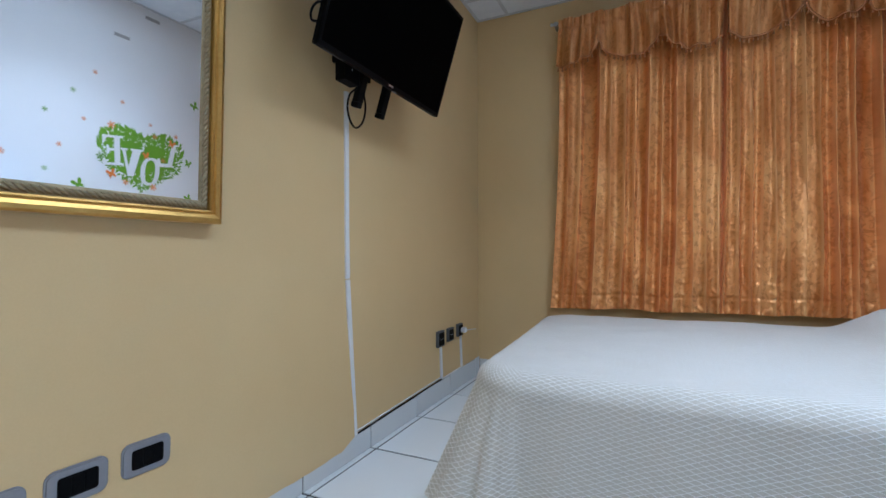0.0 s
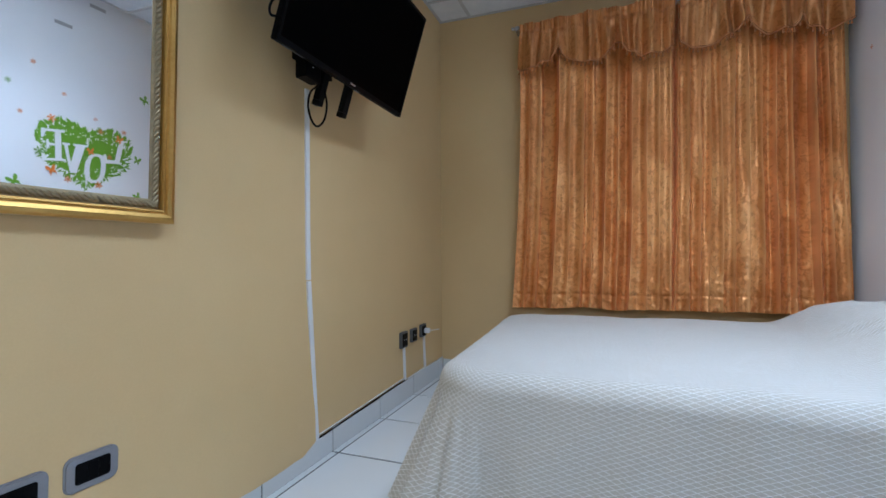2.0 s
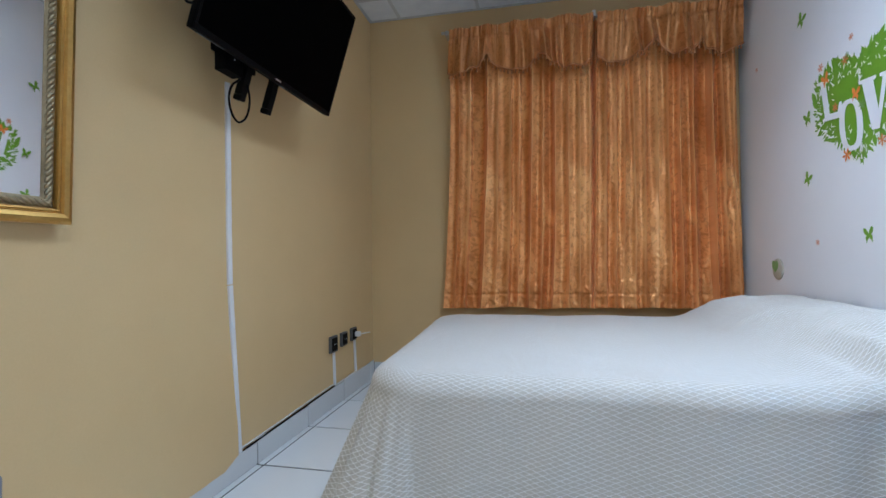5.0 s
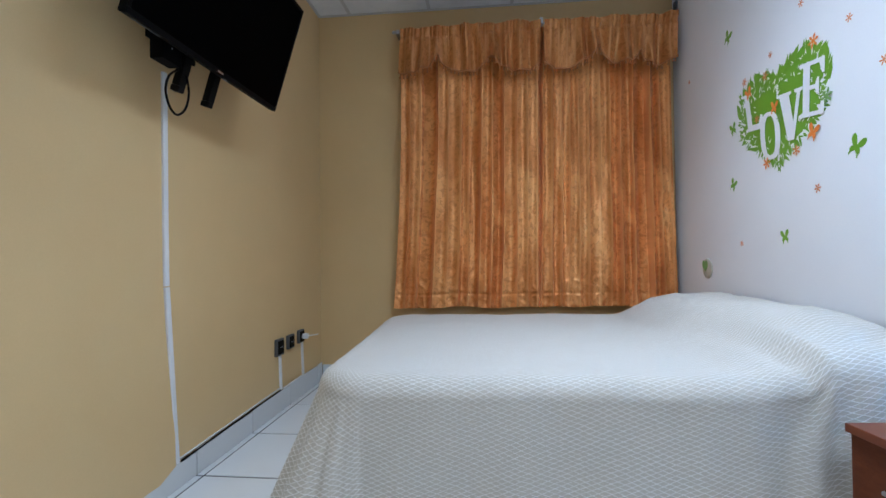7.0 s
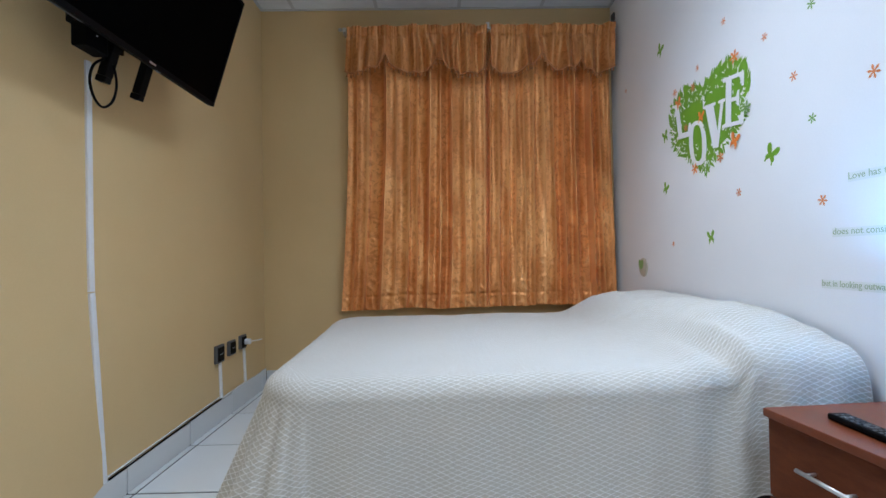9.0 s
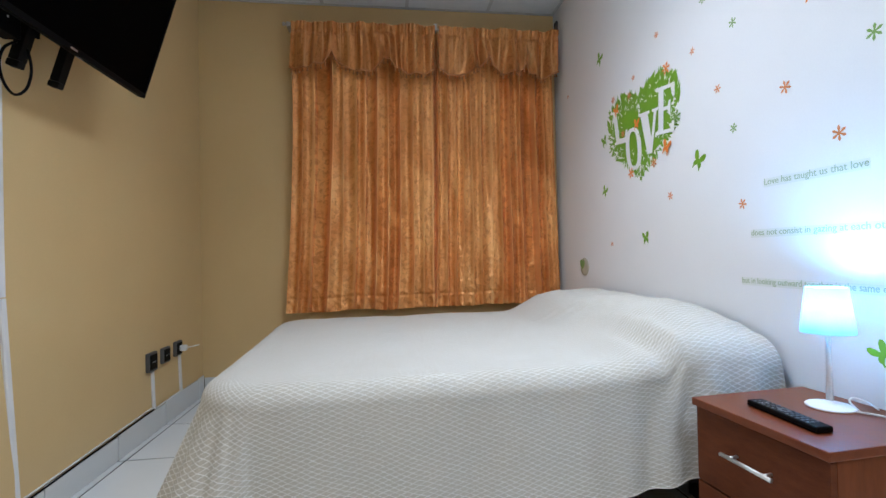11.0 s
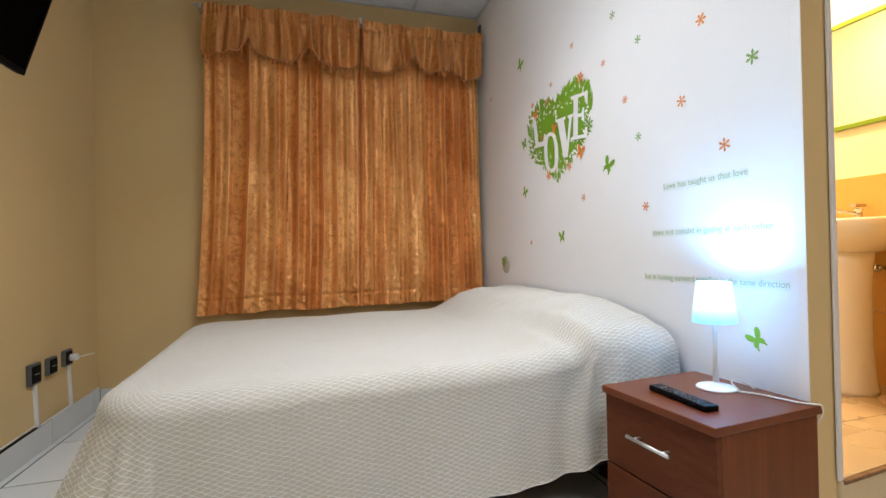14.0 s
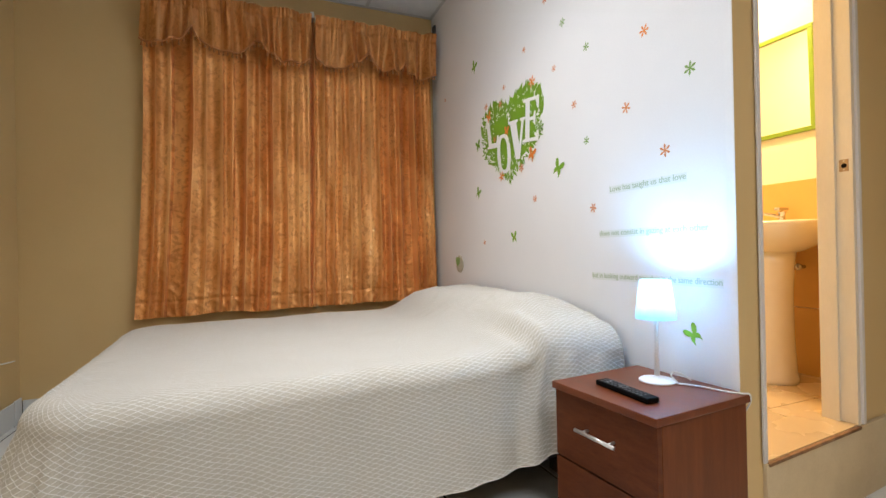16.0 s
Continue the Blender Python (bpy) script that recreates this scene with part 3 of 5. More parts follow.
def valance(x0, x1, zt, marks, y, seed, parent):
    nu, nv = 260, 26
    bm = bmesh.new()
    layer = bm.loops.layers.uv.new("sheet")
    trim = bmesh.new()
    grid, sheet, edge = [], {}, []
    for i in range(nu + 1):
        u = i / nu
        x = x0 + (x1 - x0) * u
        zb = scallop(x, marks)
        col = []
        for j in range(nv + 1):
            f = j / nv
            z = zt + (zb - zt) * f
            g = (x + 0.030 * noise.noise(Vector((x * 6, f * 0.7, seed)))) / 0.098
            ruffle = 0.062 * (0.5 - 0.5 * math.cos(2 * math.pi * g)) * max(0.1, 0.55 + 1.1 * noise.noise(Vector((x * 7, f * 0.9, seed + 9)))) * (0.45 + 0.55 * f)
            ruffle += 0.014 * abs(math.sin(math.pi * (x / 0.033 + 1.5 * noise.noise(Vector((x * 17, 0.4, seed)))))) * (1 - f) ** 2.2
            swell = 0.110 * (0.5 + 0.9 * noise.noise(Vector((x * 7.5, f * 0.9, seed + 2)))) * (0.55 + 0.25 * f)
            pinch = -0.010 if abs(z - (zt - 0.055)) < 0.014 else 0.0
            top = 0.006 * noise.noise(Vector((x * 40, 0, seed))) if j == 0 else 0.0
            flare = -0.035 * f * (1 - u) ** 6 if seed < 2 else 0.0
            v = bm.verts.new((x + flare, y - ruffle - swell - pinch - 0.062 * (1 - f) ** 0.8, z + top))
            sheet[v] = (x * 1.4, z)
            col.append(v)
        edge.append(col[-1].co.copy())
        grid.append(col)
    for i in range(nu):
        for j in range(nv):
            face = bm.faces.new((grid[i][j], grid[i + 1][j], grid[i + 1][j + 1], grid[i][j + 1]))
            for loop in face.loops:
                loop[layer].uv = sheet[loop.vert]
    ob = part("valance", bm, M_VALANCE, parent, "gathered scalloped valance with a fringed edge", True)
    bm_tube([e + Vector((0, -0.003, 0)) for e in edge[::5]], 0.0065, 6, bm=trim, smooth=3)
    rnd = random.Random(seed)
    for i in range(3, nu, 7):
        e = edge[i]
        drop = 0.022 + 0.014 * rnd.random()
        bm_lathe(((0.001, 0.0), (0.0045, -0.005), (0.0026, -0.010), (0.0070, -drop), (0.002, -drop - 0.003)), 6, bm=trim, m=Matrix.Translation(e))
    part("fringe", trim, M_TRIM, ob, "copper cord fringe with small tassels", True)


ROD_Z, ROD_Y = 2.562, YN - 0.085
rod = thing("curtain_rod", "thin grey metal curtain rod on wall brackets", "curtain rod", pose(0, 0, 0))
part("rod", bm_tube(((-0.66, ROD_Y, ROD_Z), (XE - 0.004, ROD_Y, ROD_Z)), 0.008, 12), M_STEEL, rod, "", True)
part("finial", bm_lathe(((0.002, 0), (0.011, 0.002), (0.012, 0.014), (0.009, 0.02), (0.002, 0.022)), 16, m=Matrix.Translation((-0.66, ROD_Y, ROD_Z)) @ pose(0, 0, 0, 0, -90, 0)), M_STEEL, rod)
for bx in (-0.64, 0.386, XE - 0.03):
    part("bracket", bm_box(bx - 0.012, bx + 0.012, ROD_Y - 0.012, YN, ROD_Z - 0.02, ROD_Z + 0.012, 0.003), M_STEEL, rod)
part("end_bracket", bm_box(XE - 0.016, XE - 0.001, ROD_Y - 0.015, ROD_Y + 0.03, ROD_Z - 0.07, ROD_Z + 0.10, 0.004), M_BUTTON, rod, "dark grey end bracket on the white wall")
part("clip", bm_box(0.375, 0.397, ROD_Y - 0.055, ROD_Y - 0.012, ROD_Z - 0.025, ROD_Z + 0.02, 0.004), M_WHITE_PL, rod, "white plastic centre clip")

cur_l = thing("curtain", "copper plush curtain with gathered valance hanging beside the tan corner", "curtain", pose(0, 0, 0), "window curtains")
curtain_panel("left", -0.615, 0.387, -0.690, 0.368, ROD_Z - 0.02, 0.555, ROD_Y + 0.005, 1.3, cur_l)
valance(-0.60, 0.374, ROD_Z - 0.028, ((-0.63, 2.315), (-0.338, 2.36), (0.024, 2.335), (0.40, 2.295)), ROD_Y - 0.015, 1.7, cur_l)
cur_r = thing("curtain", "copper plush curtain with gathered valance hanging beside the white wall", "curtain", pose(0, 0, 0), "window curtains")
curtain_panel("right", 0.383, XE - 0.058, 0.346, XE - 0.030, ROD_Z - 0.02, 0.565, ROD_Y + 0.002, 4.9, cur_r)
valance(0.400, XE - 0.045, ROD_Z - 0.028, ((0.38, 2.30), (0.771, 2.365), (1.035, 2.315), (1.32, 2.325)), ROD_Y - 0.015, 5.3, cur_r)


# ---- bed ----
BX0, BX1, BY0, BY1, BTOP = -0.517, 1.285, 1.468, 2.94, 0.552


def lump(x, y, cx, cy, rx, ry, h, p=5.0):
    d = abs((x - cx) / rx) ** p + abs((y - cy) / ry) ** 3.0
    return h * math.exp(-d * 1.1)


def bed_top(x, y):
    z = BTOP + 0.012 * noise.noise(Vector((x * 1.6, y * 1.6, 3.0))) + 0.004 * noise.noise(Vector((x * 6, y * 6, 9.0))) - 0.004 * abs(noise.noise(Vector((x * 3 + y, y * 7 - x * 2, 12.0)))) ** 0.5
    a = lump(x, y, 1.14, 2.50, 0.295, 0.52, 0.158)
    b = lump(x, y, 1.13, 1.86, 0.28, 0.51, 0.168, 3.0)
    z += (a ** 3 + b ** 3) ** (1 / 3)
    # pull lines where the spread is tucked against the pillows
    for x0, y0, k, h in ((0.90, 2.20, 0.9, 0.010), (0.95, 2.06, 0.7, 0.008), (0.86, 2.32, 1.1, 0.006)):
        z -= h * math.exp(-((y - y0 + k * (x - x0)) / 0.022) ** 2 - ((x - x0) / 0.08) ** 2)
        z += 0.7 * h * math.exp(-((y - y0 - 0.045 + k * (x - x0)) / 0.02) ** 2 - ((x - x0) / 0.07) ** 2)
    z += 0.016 * math.exp(-((x - 0.955 + 0.10 * (y - 1.5)) / 0.026) ** 2) * math.exp(-((y - 1.5) / 0.24) ** 2)
    z -= 0.022 * math.exp(-((x - 0.895 + 0.10 * (y - 1.5)) / 0.034) ** 2) * math.exp(-((y - 1.5) / 0.24) ** 2)
    # small crinkles over the pillows
    pl = min(max((x - 0.86) / 0.12, 0.0), 1.0)
    z += pl * (0.010 * noise.noise(Vector((x * 9 + y * 3, y * 5, 21.0))) + 0.008 * max(0.0, 1 - 4 * abs(noise.noise(Vector((x * 7 - y * 3, y * 6, 27.0))))))
    return z


def coverlet():
    cr = 0.13
    drop = 0.462
    bm = bmesh.new()
    layer = bm.loops.layers.uv.new("sheet")
    ns, nt = 230, 250
    round_edge, base_y = {}, BY0 + cr
    s0, s1, t0, t1 = BX0 - drop, BX1, BY0 - drop, BY1 + drop * 0.9
    grid, sheet = [], {}
    for j in range(nt + 1):
        row = []
        for i in range(ns + 1):
            s, t = s0 + (s1 - s0) * i / ns, t0 + (t1 - t0) * j / nt
            qy = min(max(t, BY0 + cr), BY1 - cr)
            foot_x = BX0 + cr - 0.07 * (qy - BY0) / (BY1 - BY0)
            qx = min(max(s, foot_x), BX1)
            ex, ey = s - qx, t - qy
            if ex and ey:
                # gather the corner so that its hem stays level
                dd = max(abs(ex), abs(ey))
                k = dd / math.hypot(ex, ey)
                ex, ey = ex * k, ey * k
            dist = math.hypot(ex, ey)
            if dist > 1e-6:
                flat = min(dist, cr) / dist
                qx, qy = qx + ex * flat, qy + ey * flat
                ex, ey = ex * (1 - flat), ey * (1 - flat)
            d = math.hypot(ex, ey)
            z = bed_top(qx, qy)
            plump = min(max((qx - 0.88) / 0.20, 0.0), 1.0) if ey < 0 else 0.0
            r = 0.073 + 0.042 * plump * plump * (3 - 2 * plump)
            x, y = qx, qy
            if d > 1e-6:
                nx, ny = ex / d, ey / d
                quarter = r * math.pi / 2
                if d < quarter:
                    a = d / r
                    x, y, z = x + nx * r * math.sin(a), y + ny * r * math.sin(a), z - r * (1 - math.cos(a))
                else:
                    fall = d - quarter
                    along = qx * abs(ny) + qy * abs(nx) + 0.12 * math.atan2(ny, nx)
                    f = fall / drop
                    wave = 0.024 * noise.noise(Vector((along * 4.0, 0.6 * fall, 2.0))) + 0.003 * noise.noise(Vector((along * 16.0, fall, 5.0)))
                    corner = 1.0 + 0.35 * abs(2 * nx * ny)
                    foot = 0.07 + 0.30 * min(max(-nx * 1.5, 0.0), 1.0)
                    out = r + foot * fall * corner + wave * (0.25 + 1.6 * f) * corner
                    sag = 1.12 * (z - BTOP) * f
                    rise = min(max((qx - 0.45) / 0.65, 0.0), 1.0) if ny < -0.5 else 0.0
                    out += 0.014 * rise * math.sin(2 * math.pi * along / 0.135 + 1.2 * fall) * (0.3 + f)
                    # a soft pull fold runs down beside the pillow
                    if ny < -0.5:
                        out += 0.012 * math.exp(-((qx - 0.955 + 0.25 * fall) / 0.026) ** 2) * math.exp(-(fall / 0.15) ** 2)
                        out -= 0.012 * math.exp(-((qx - 0.895 + 0.32 * fall) / 0.035) ** 2) * math.exp(-(fall / 0.13) ** 2)
                    foot_drop = 0.16 * min(max(-nx * 1.6, 0.0), 1.0)
                    x, y, z = x + nx * out, y + ny * out, z - r - fall * (0.96 + foot_drop - 0.10 * rise * rise * (3 - 2 * rise)) - sag
                    z += 0.008 * noise.noise(Vector((along * 3.0, 0, 8.0))) * f
            v = bm.verts.new((min(x, XE - 0.008), y, max(z, 0.012)))
            sheet[v] = (s, t)
            if dist > cr and s < foot_x:
                # the foot end and its near corner are laid out round the bed's edge
                turn = math.pi / 2 - math.atan2(-(t - base_y), -(s - foot_x)) if t < base_y else math.pi / 2
                round_edge[v] = (foot_x - turn * 0.30 - max(0.0, t - base_y), base_y - dist)
            row.append(v)
        grid.append(row)
    for j in range(nt):
        for i in range(ns):
            face = bm.faces.new((grid[j][i], grid[j][i + 1], grid[j + 1][i + 1], grid[j + 1][i]))
            wrapped = all(v in round_edge for v in face.verts)
            for loop in face.loops:
                loop[layer].uv = round_edge[loop.vert] if wrapped else sheet[loop.vert]
    rim = [v.co.copy() for v in grid[0]][::-1] + [row[0].co.copy() for row in grid[1:]] + [v.co.copy() for v in grid[-1][1:]]
    return bm, bm_tube(rim[::2], 0.0026, 6, smooth=2)


bed = thing("bed", "low double bed with dark base, wholly under a cream bedspread", "bed", pose(0, 0, 0))
part("base", bm_box(BX0 + 0.04, BX1 - 0.01, BY0 + 0.05, BY1 - 0.04, 0.10, 0.30, 0.008), M_DARK, bed, "dark wooden bed base")
part("mattress", bm_box(BX0 + 0.03, BX1 - 0.01, BY0 + 0.03, BY1 - 0.03, 0.302, BTOP - 0.05, 0.04, 3), M_MATTRESS, bed, "thick off-white mattress")
for lx in (BX0 + 0.12, BX1 - 0.12):
    for ly in (BY0 + 0.14, BY1 - 0.14):
        part("leg", bm_box(lx - 0.03, lx + 0.03, ly - 0.03, ly + 0.03, 0.0, 0.10, 0.004), M_DARK, bed)
spread = thing("bedspread", "cream bedspread with a white diamond lattice draped over the bed", "bedspread", pose(0, 0, 0))
sheet_bm, hem_bm = coverlet()
part("cloth", sheet_bm, M_COVERLET, spread, "", True)
part("hem", hem_bm, M_COVERLET_HEM, spread, "corded cream hem", True)


# ---- nightstand ----
NS = Matrix.Translation((1.094, 1.066, 0)) @ pose(0, 0, 0, 0, 0, 4.3)
NW, NH = 0.197, 0.50       # half width, height
ns = thing("nightstand", "reddish brown laminate nightstand with two drawers and steel bar handles", "nightstand", NS)
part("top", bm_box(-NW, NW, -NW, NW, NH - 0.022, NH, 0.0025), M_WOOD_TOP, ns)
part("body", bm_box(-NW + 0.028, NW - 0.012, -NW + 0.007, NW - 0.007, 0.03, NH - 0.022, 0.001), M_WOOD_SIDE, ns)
part("plinth", bm_box(-NW + 0.05, NW - 0.01, -NW + 0.02, NW - 0.02, 0.0, 0.03), M_DARK, ns)
for z0, z1 in ((0.268, NH - 0.026), (0.036, 0.262)):
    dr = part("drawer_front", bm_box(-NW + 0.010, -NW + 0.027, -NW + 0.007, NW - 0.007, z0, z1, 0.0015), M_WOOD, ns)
    zc = z1 - 0.088
    h = bm_tube(((-NW - 0.018, -0.075, zc), (-NW - 0.018, 0.075, zc)), 0.0055, 12)
    for hy in (-0.05, 0.05):
        bm_tube(((-NW - 0.018, hy, zc), (-NW + 0.011, hy, zc)), 0.004, 8, bm=h)
    part("handle", h, M_STEEL, dr, "brushed steel bar handle", True)


# ---- table lamp ----
LX, LY = 1.178, 1.098
lamp = thing("table_lamp", "lit white table lamp with a tapered shade and round foot", "table lamp", pose(LX, LY, NH))
part("foot", bm_lathe(((0.001, 0.0), (0.0535, 0.0), (0.055, 0.003), (0.052, 0.006), (0.03, 0.0095), (0.011, 0.014), (0.008, 0.02), (0.001, 0.021)), 48), M_WHITE_PL, lamp, "", True)
part("stem", bm_lathe(((0.001, 0.018), (0.0085, 0.018), (0.0065, 0.12), (0.0062, 0.19), (0.011, 0.198), (0.012, 0.215), (0.001, 0.216)), 24), M_WHITE_PL, lamp, "", True)
sh = bm_lathe(((0.0610, 0.200), (0.0465, 0.322), (0.0445, 0.322), (0.0590, 0.200), (0.0610, 0.200)), 56)
part("shade", sh, M_SHADE, lamp, "glowing white frosted shade", True)
part("bulb", bm_lathe(((0.001, 0.216), (0.010, 0.217), (0.012, 0.222), (0.016, 0.234), (0.017, 0.244), (0.012, 0.255), (0.001, 0.260)), 24), M_BULB, lamp, "", True)
bl = new("bulb_glow", bulb)
bl.matrix_world = pose(LX, LY, NH + 0.292)

cord = part("lamp_cord", bm_tube(((LX + 0.02, LY - 0.052, NH + 0.004), (LX + 0.055, LY - 0.10, NH + 0.0035), (LX + 0.08, LY - 0.17, NH + 0.003), (1.28, 0.893, NH + 0.0035), (1.299, 0.884, NH + 0.001), (1.3065, 0.890, NH - 0.03), (1.308, 0.93, NH - 0.09), (1.307, 1.02, NH - 0.2), (1.307, 1.04, NH - 0.49)), 0.0026, 8), M_WHITE_CORD, None, "", True)
tagged(cord, "thin white lamp cord running over the nightstand", "cord")
loop_bm = bm_tube(((LX + 0.035, LY - 0.045, NH + 0.004), (LX + 0.055, LY - 0.005, NH + 0.012), (LX + 0.078, LY + 0.006, NH + 0.018), (LX + 0.094, LY - 0.018, NH + 0.012), (LX + 0.090, LY - 0.050, NH + 0.003)), 0.0024, 8)
tagged(part("cord_loop", loop_bm, M_WHITE_CORD, None, "", True), "loose white loop of lamp cord on the nightstand", "cord")


# ---- remote control ----
def remote():
    ob = thing("remote_control", "slim black television remote lying on the nightstand", "remote control", Matrix.Translation((0.999, 1.047, NH)) @ pose(0, 0, 0, 0, 0, -1.5))
    part("case", bm_box(-0.023, 0.023, -0.105, 0.105, 0.0005, 0.0165, 0.005, 3), M_BLACK, ob, "", True)
    for r in range(12):
        for c in range(3):
            y = 0.085 - r * 0.0145
            if 5 <= r <= 6:
                continue
            x = (c - 1) * 0.0135
            part("button", bm_box(x - 0.0045, x + 0.0045, y - 0.0035, y + 0.0035, 0.0162, 0.0182, 0.001, 1), M_BUTTON, ob)
    part("ring", bm_lathe(((0.006, 0.0162), (0.015, 0.0162), (0.0145, 0.0184), (0.0065, 0.0184), (0.006, 0.0162)), 20, m=Matrix.Translation((0, 0.006, 0))), M_BUTTON, ob)
    part("label_strip", bm_box(-0.010, 0.010, 0.066, 0.0745, 0.0164, 0.0170), M_GREYFRAME, ob)


remote()


# ---- television on its wall bracket ----
def television():
    w, h = 0.934, 0.512
    foot, head = Vector((-1.046, 0, 1.648)), Vector((-0.897, 0, 2.132))
    lean = math.degrees(math.atan2(head.x - foot.x, head.z - foot.z))
    m = Matrix.Translation((foot.x, 1.691, foot.z)) @ pose(0, 0, 0, 0, lean, 0)
    tv = thing("television", "black flat television tilted down on a wall bracket, switched off", "television", m)
    # local: x out of the wall, y along it, z up the screen
    part("back_cover", bm_box(-0.062, -0.022, -w / 2 + 0.13, w / 2 - 0.13, 0.07, h - 0.06, 0.012), M_BLACK, tv)
    part("cabinet", bm_box(-0.024, 0.0, -w / 2, w / 2, 0, h, 0.004), M_BLACK, tv)
    bz = bmesh.new()
    for y0, y1, z0, z1 in ((-w / 2, w / 2, 0, 0.02), (-w / 2, w / 2, h - 0.012, h), (-w / 2, -w / 2 + 0.012, 0.02, h - 0.012), (w / 2 - 0.012, w / 2, 0.02, h - 0.012)):
        bm_box(0.001, 0.007, y0, y1, z0, z1, 0.0015, bm=bz)
    part("bezel", bz, M_BLACK, tv)
    part("screen", bm_box(0.0005, 0.003, -w / 2 + 0.012, w / 2 - 0.012, 0.02, h - 0.012), M_SCREEN, tv, "dark switched-off screen")
    part("badge", bm_box(0.007, 0.0078, -0.018, 0.018, 0.007, 0.013), M_STEEL, tv)
    part("sensor", bm_box(-0.014, -0.004, 0.045, 0.072, -0.0025, 0.0005), M_GREYFRAME, tv)
    part("speaker_slot", bm_box(-0.018, -0.006, -w / 2 + 0.04, -w / 2 + 0.16, -0.001, 0.0005), M_BUTTON, tv)
    for ry in (-0.088, 0.092):
        part("bracket_rail", bm_box(-0.092, -0.062, ry - 0.019, ry + 0.019, -0.10, 0.36, 0.003), M_BLACK_METAL, tv)
        part("rail_tip", bm_box(-0.097, -0.06, ry - 0.015, ry + 0.015, -0.122, -0.10, 0.003), M_BLACK_METAL, tv)
    mount = thing("tv_wall_bracket", "black steel wall bracket fixed behind the television", "wall bracket", pose(0, 0, 0))
    part("wall_plate", bm_box(XW, XW + 0.012, 1.58, 1.86, 1.76, 1.95, 0.003), M_BLACK_METAL, mount)
    for ry in (1.603, 1.783):
        part("arm", bm_box(XW + 0.01, -1.062, ry - 0.014, ry + 0.014, 1.78, 1.83, 0.003), M_BLACK_METAL, mount)
    part("cross_bar", bm_box(-1.13, -1.105, 1.56, 1.83, 1.80, 1.83, 0.003), M_BLACK_METAL, mount)
    tuner = thing("decoder_box", "small black box fixed under the television", "decoder", pose(0, 0, 0))
    part("case", bm_box(-1.155, -1.105, 1.462, 1.56, 1.622, 1.70, 0.004), M_BLACK, tuner)
    part("led", bm_box(-1.106, -1.1035, 1.505, 1.510, 1.668, 1.673), M_WHITE_PL, tuner)


television()
loop = part("tv_cable", bm_tube(((-1.13, 1.575, 1.625), (-1.135, 1.532, 1.585), (-1.14, 1.522, 1.53), (-1.14, 1.542, 1.478), (-1.14, 1.582, 1.460), (-1.135, 1.622, 1.495), (-1.13, 1.635, 1.56), (-1.12, 1.605, 1.615)), 0.0042, 8), M_BLACK, None, "", True)
tagged(loop, "loop of black cable hanging below the television", "cable")
tagged(part("tv_cable", bm_tube(((-1.02, 1.232, 1.79), (-1.03, 1.205, 1.775), (-1.045, 1.196, 1.745), (-1.05, 1.206, 1.722), (-1.045, 1.232, 1.728)), 0.0042, 8), M_BLACK, None, "", True), "short loop of black cable at the television's edge", "cable")


# ---- conduits, cable, sockets and switches on the tan wall ----
def conduit(name, pts, w, label):
    """A half-round plastic channel that follows the wall from point to point (y, z)."""
    bm = bmesh.new()
    for (y0, z0), (y1, z1) in zip(pts, pts[1:]):
        n = Vector((0, -(z1 - z0), y1 - y0)).normalized() * w / 2
        prof = ((0.0, -1), (0.008, -1), (0.011, -0.7), (0.011, 0.7), (0.008, 1), (0.0, 1))
        a = [bm.verts.new(Vector((XW + d, y0, z0)) + n * k) for d, k in prof]
        b = [bm.verts.new(Vector((XW + d, y1, z1)) + n * k) for d, k in prof]
        for i in range(5):
            bm.faces.new((a[i], a[i + 1], b[i + 1], b[i]))
        bm.faces.new(a)
        bm.faces.new(b)
    return tagged(part(name, bm, M_WHITE_PL, None), label, "cable conduit")


conduit("cable_conduit", ((1.676, 1.66), (1.681, 1.05), (1.686, 0.82)), 0.026, "white plastic cable channel running down the tan wall")
conduit("cable_conduit", ((1.687, 0.815), (1.708, 0.55), (1.744, 0.096)), 0.026, "lower white plastic cable channel, leaning slightly")
conduit("cable_conduit", ((2.662, 0.345), (2.676, 0.126)), 0.022, "short white cable channel below a socket")
conduit("cable_conduit", ((2.990, 0.355), (3.008, 0.134)), 0.022, "short white cable channel below a socket")
tagged(part("black_cable", bm_tube(((XW + 0.012, 1.76, 0.104), (XW + 0.012, 2.05, 0.112), (XW + 0.012, 2.35, 0.121), (XW + 0.012, 2.66, 0.129)), 0.0036, 8), M_BLACK, None, "", True), "thin black cable lying along the skirting", "cable")
tagged(part("white_cable", bm_tube(((XW + 0.004, 1.755, 0.113), (XW + 0.004, 2.05, 0.121), (XW + 0.004, 2.35, 0.130), (XW + 0.004, 2.655, 0.138)), 0.0042, 8), M_WHITE_CORD, None, "", True), "white cable clipped above the black cable along the skirting", "cable")
tagged(part("white_cable", bm_tube(((XW + 0.012, 2.69, 0.130), (XW + 0.012, 2.9, 0.135), (XW + 0.012, 3.0, 0.138)), 0.004, 8), M_WHITE_CORD, None, "", True), "thin white cable lying along the skirting", "cable")


def round_rect(a, b, r, n=7):
    out = []
    for cx, cy, q in ((a - r, b - r, 0), (-a + r, b - r, 90), (-a + r, -b + r, 180), (a - r, -b + r, 270)):
        for i in range(n):
            t = radians(q + 90 * i / (n - 1))
            out.append((cx + r * math.cos(t), cy + r * math.sin(t)))
    return out


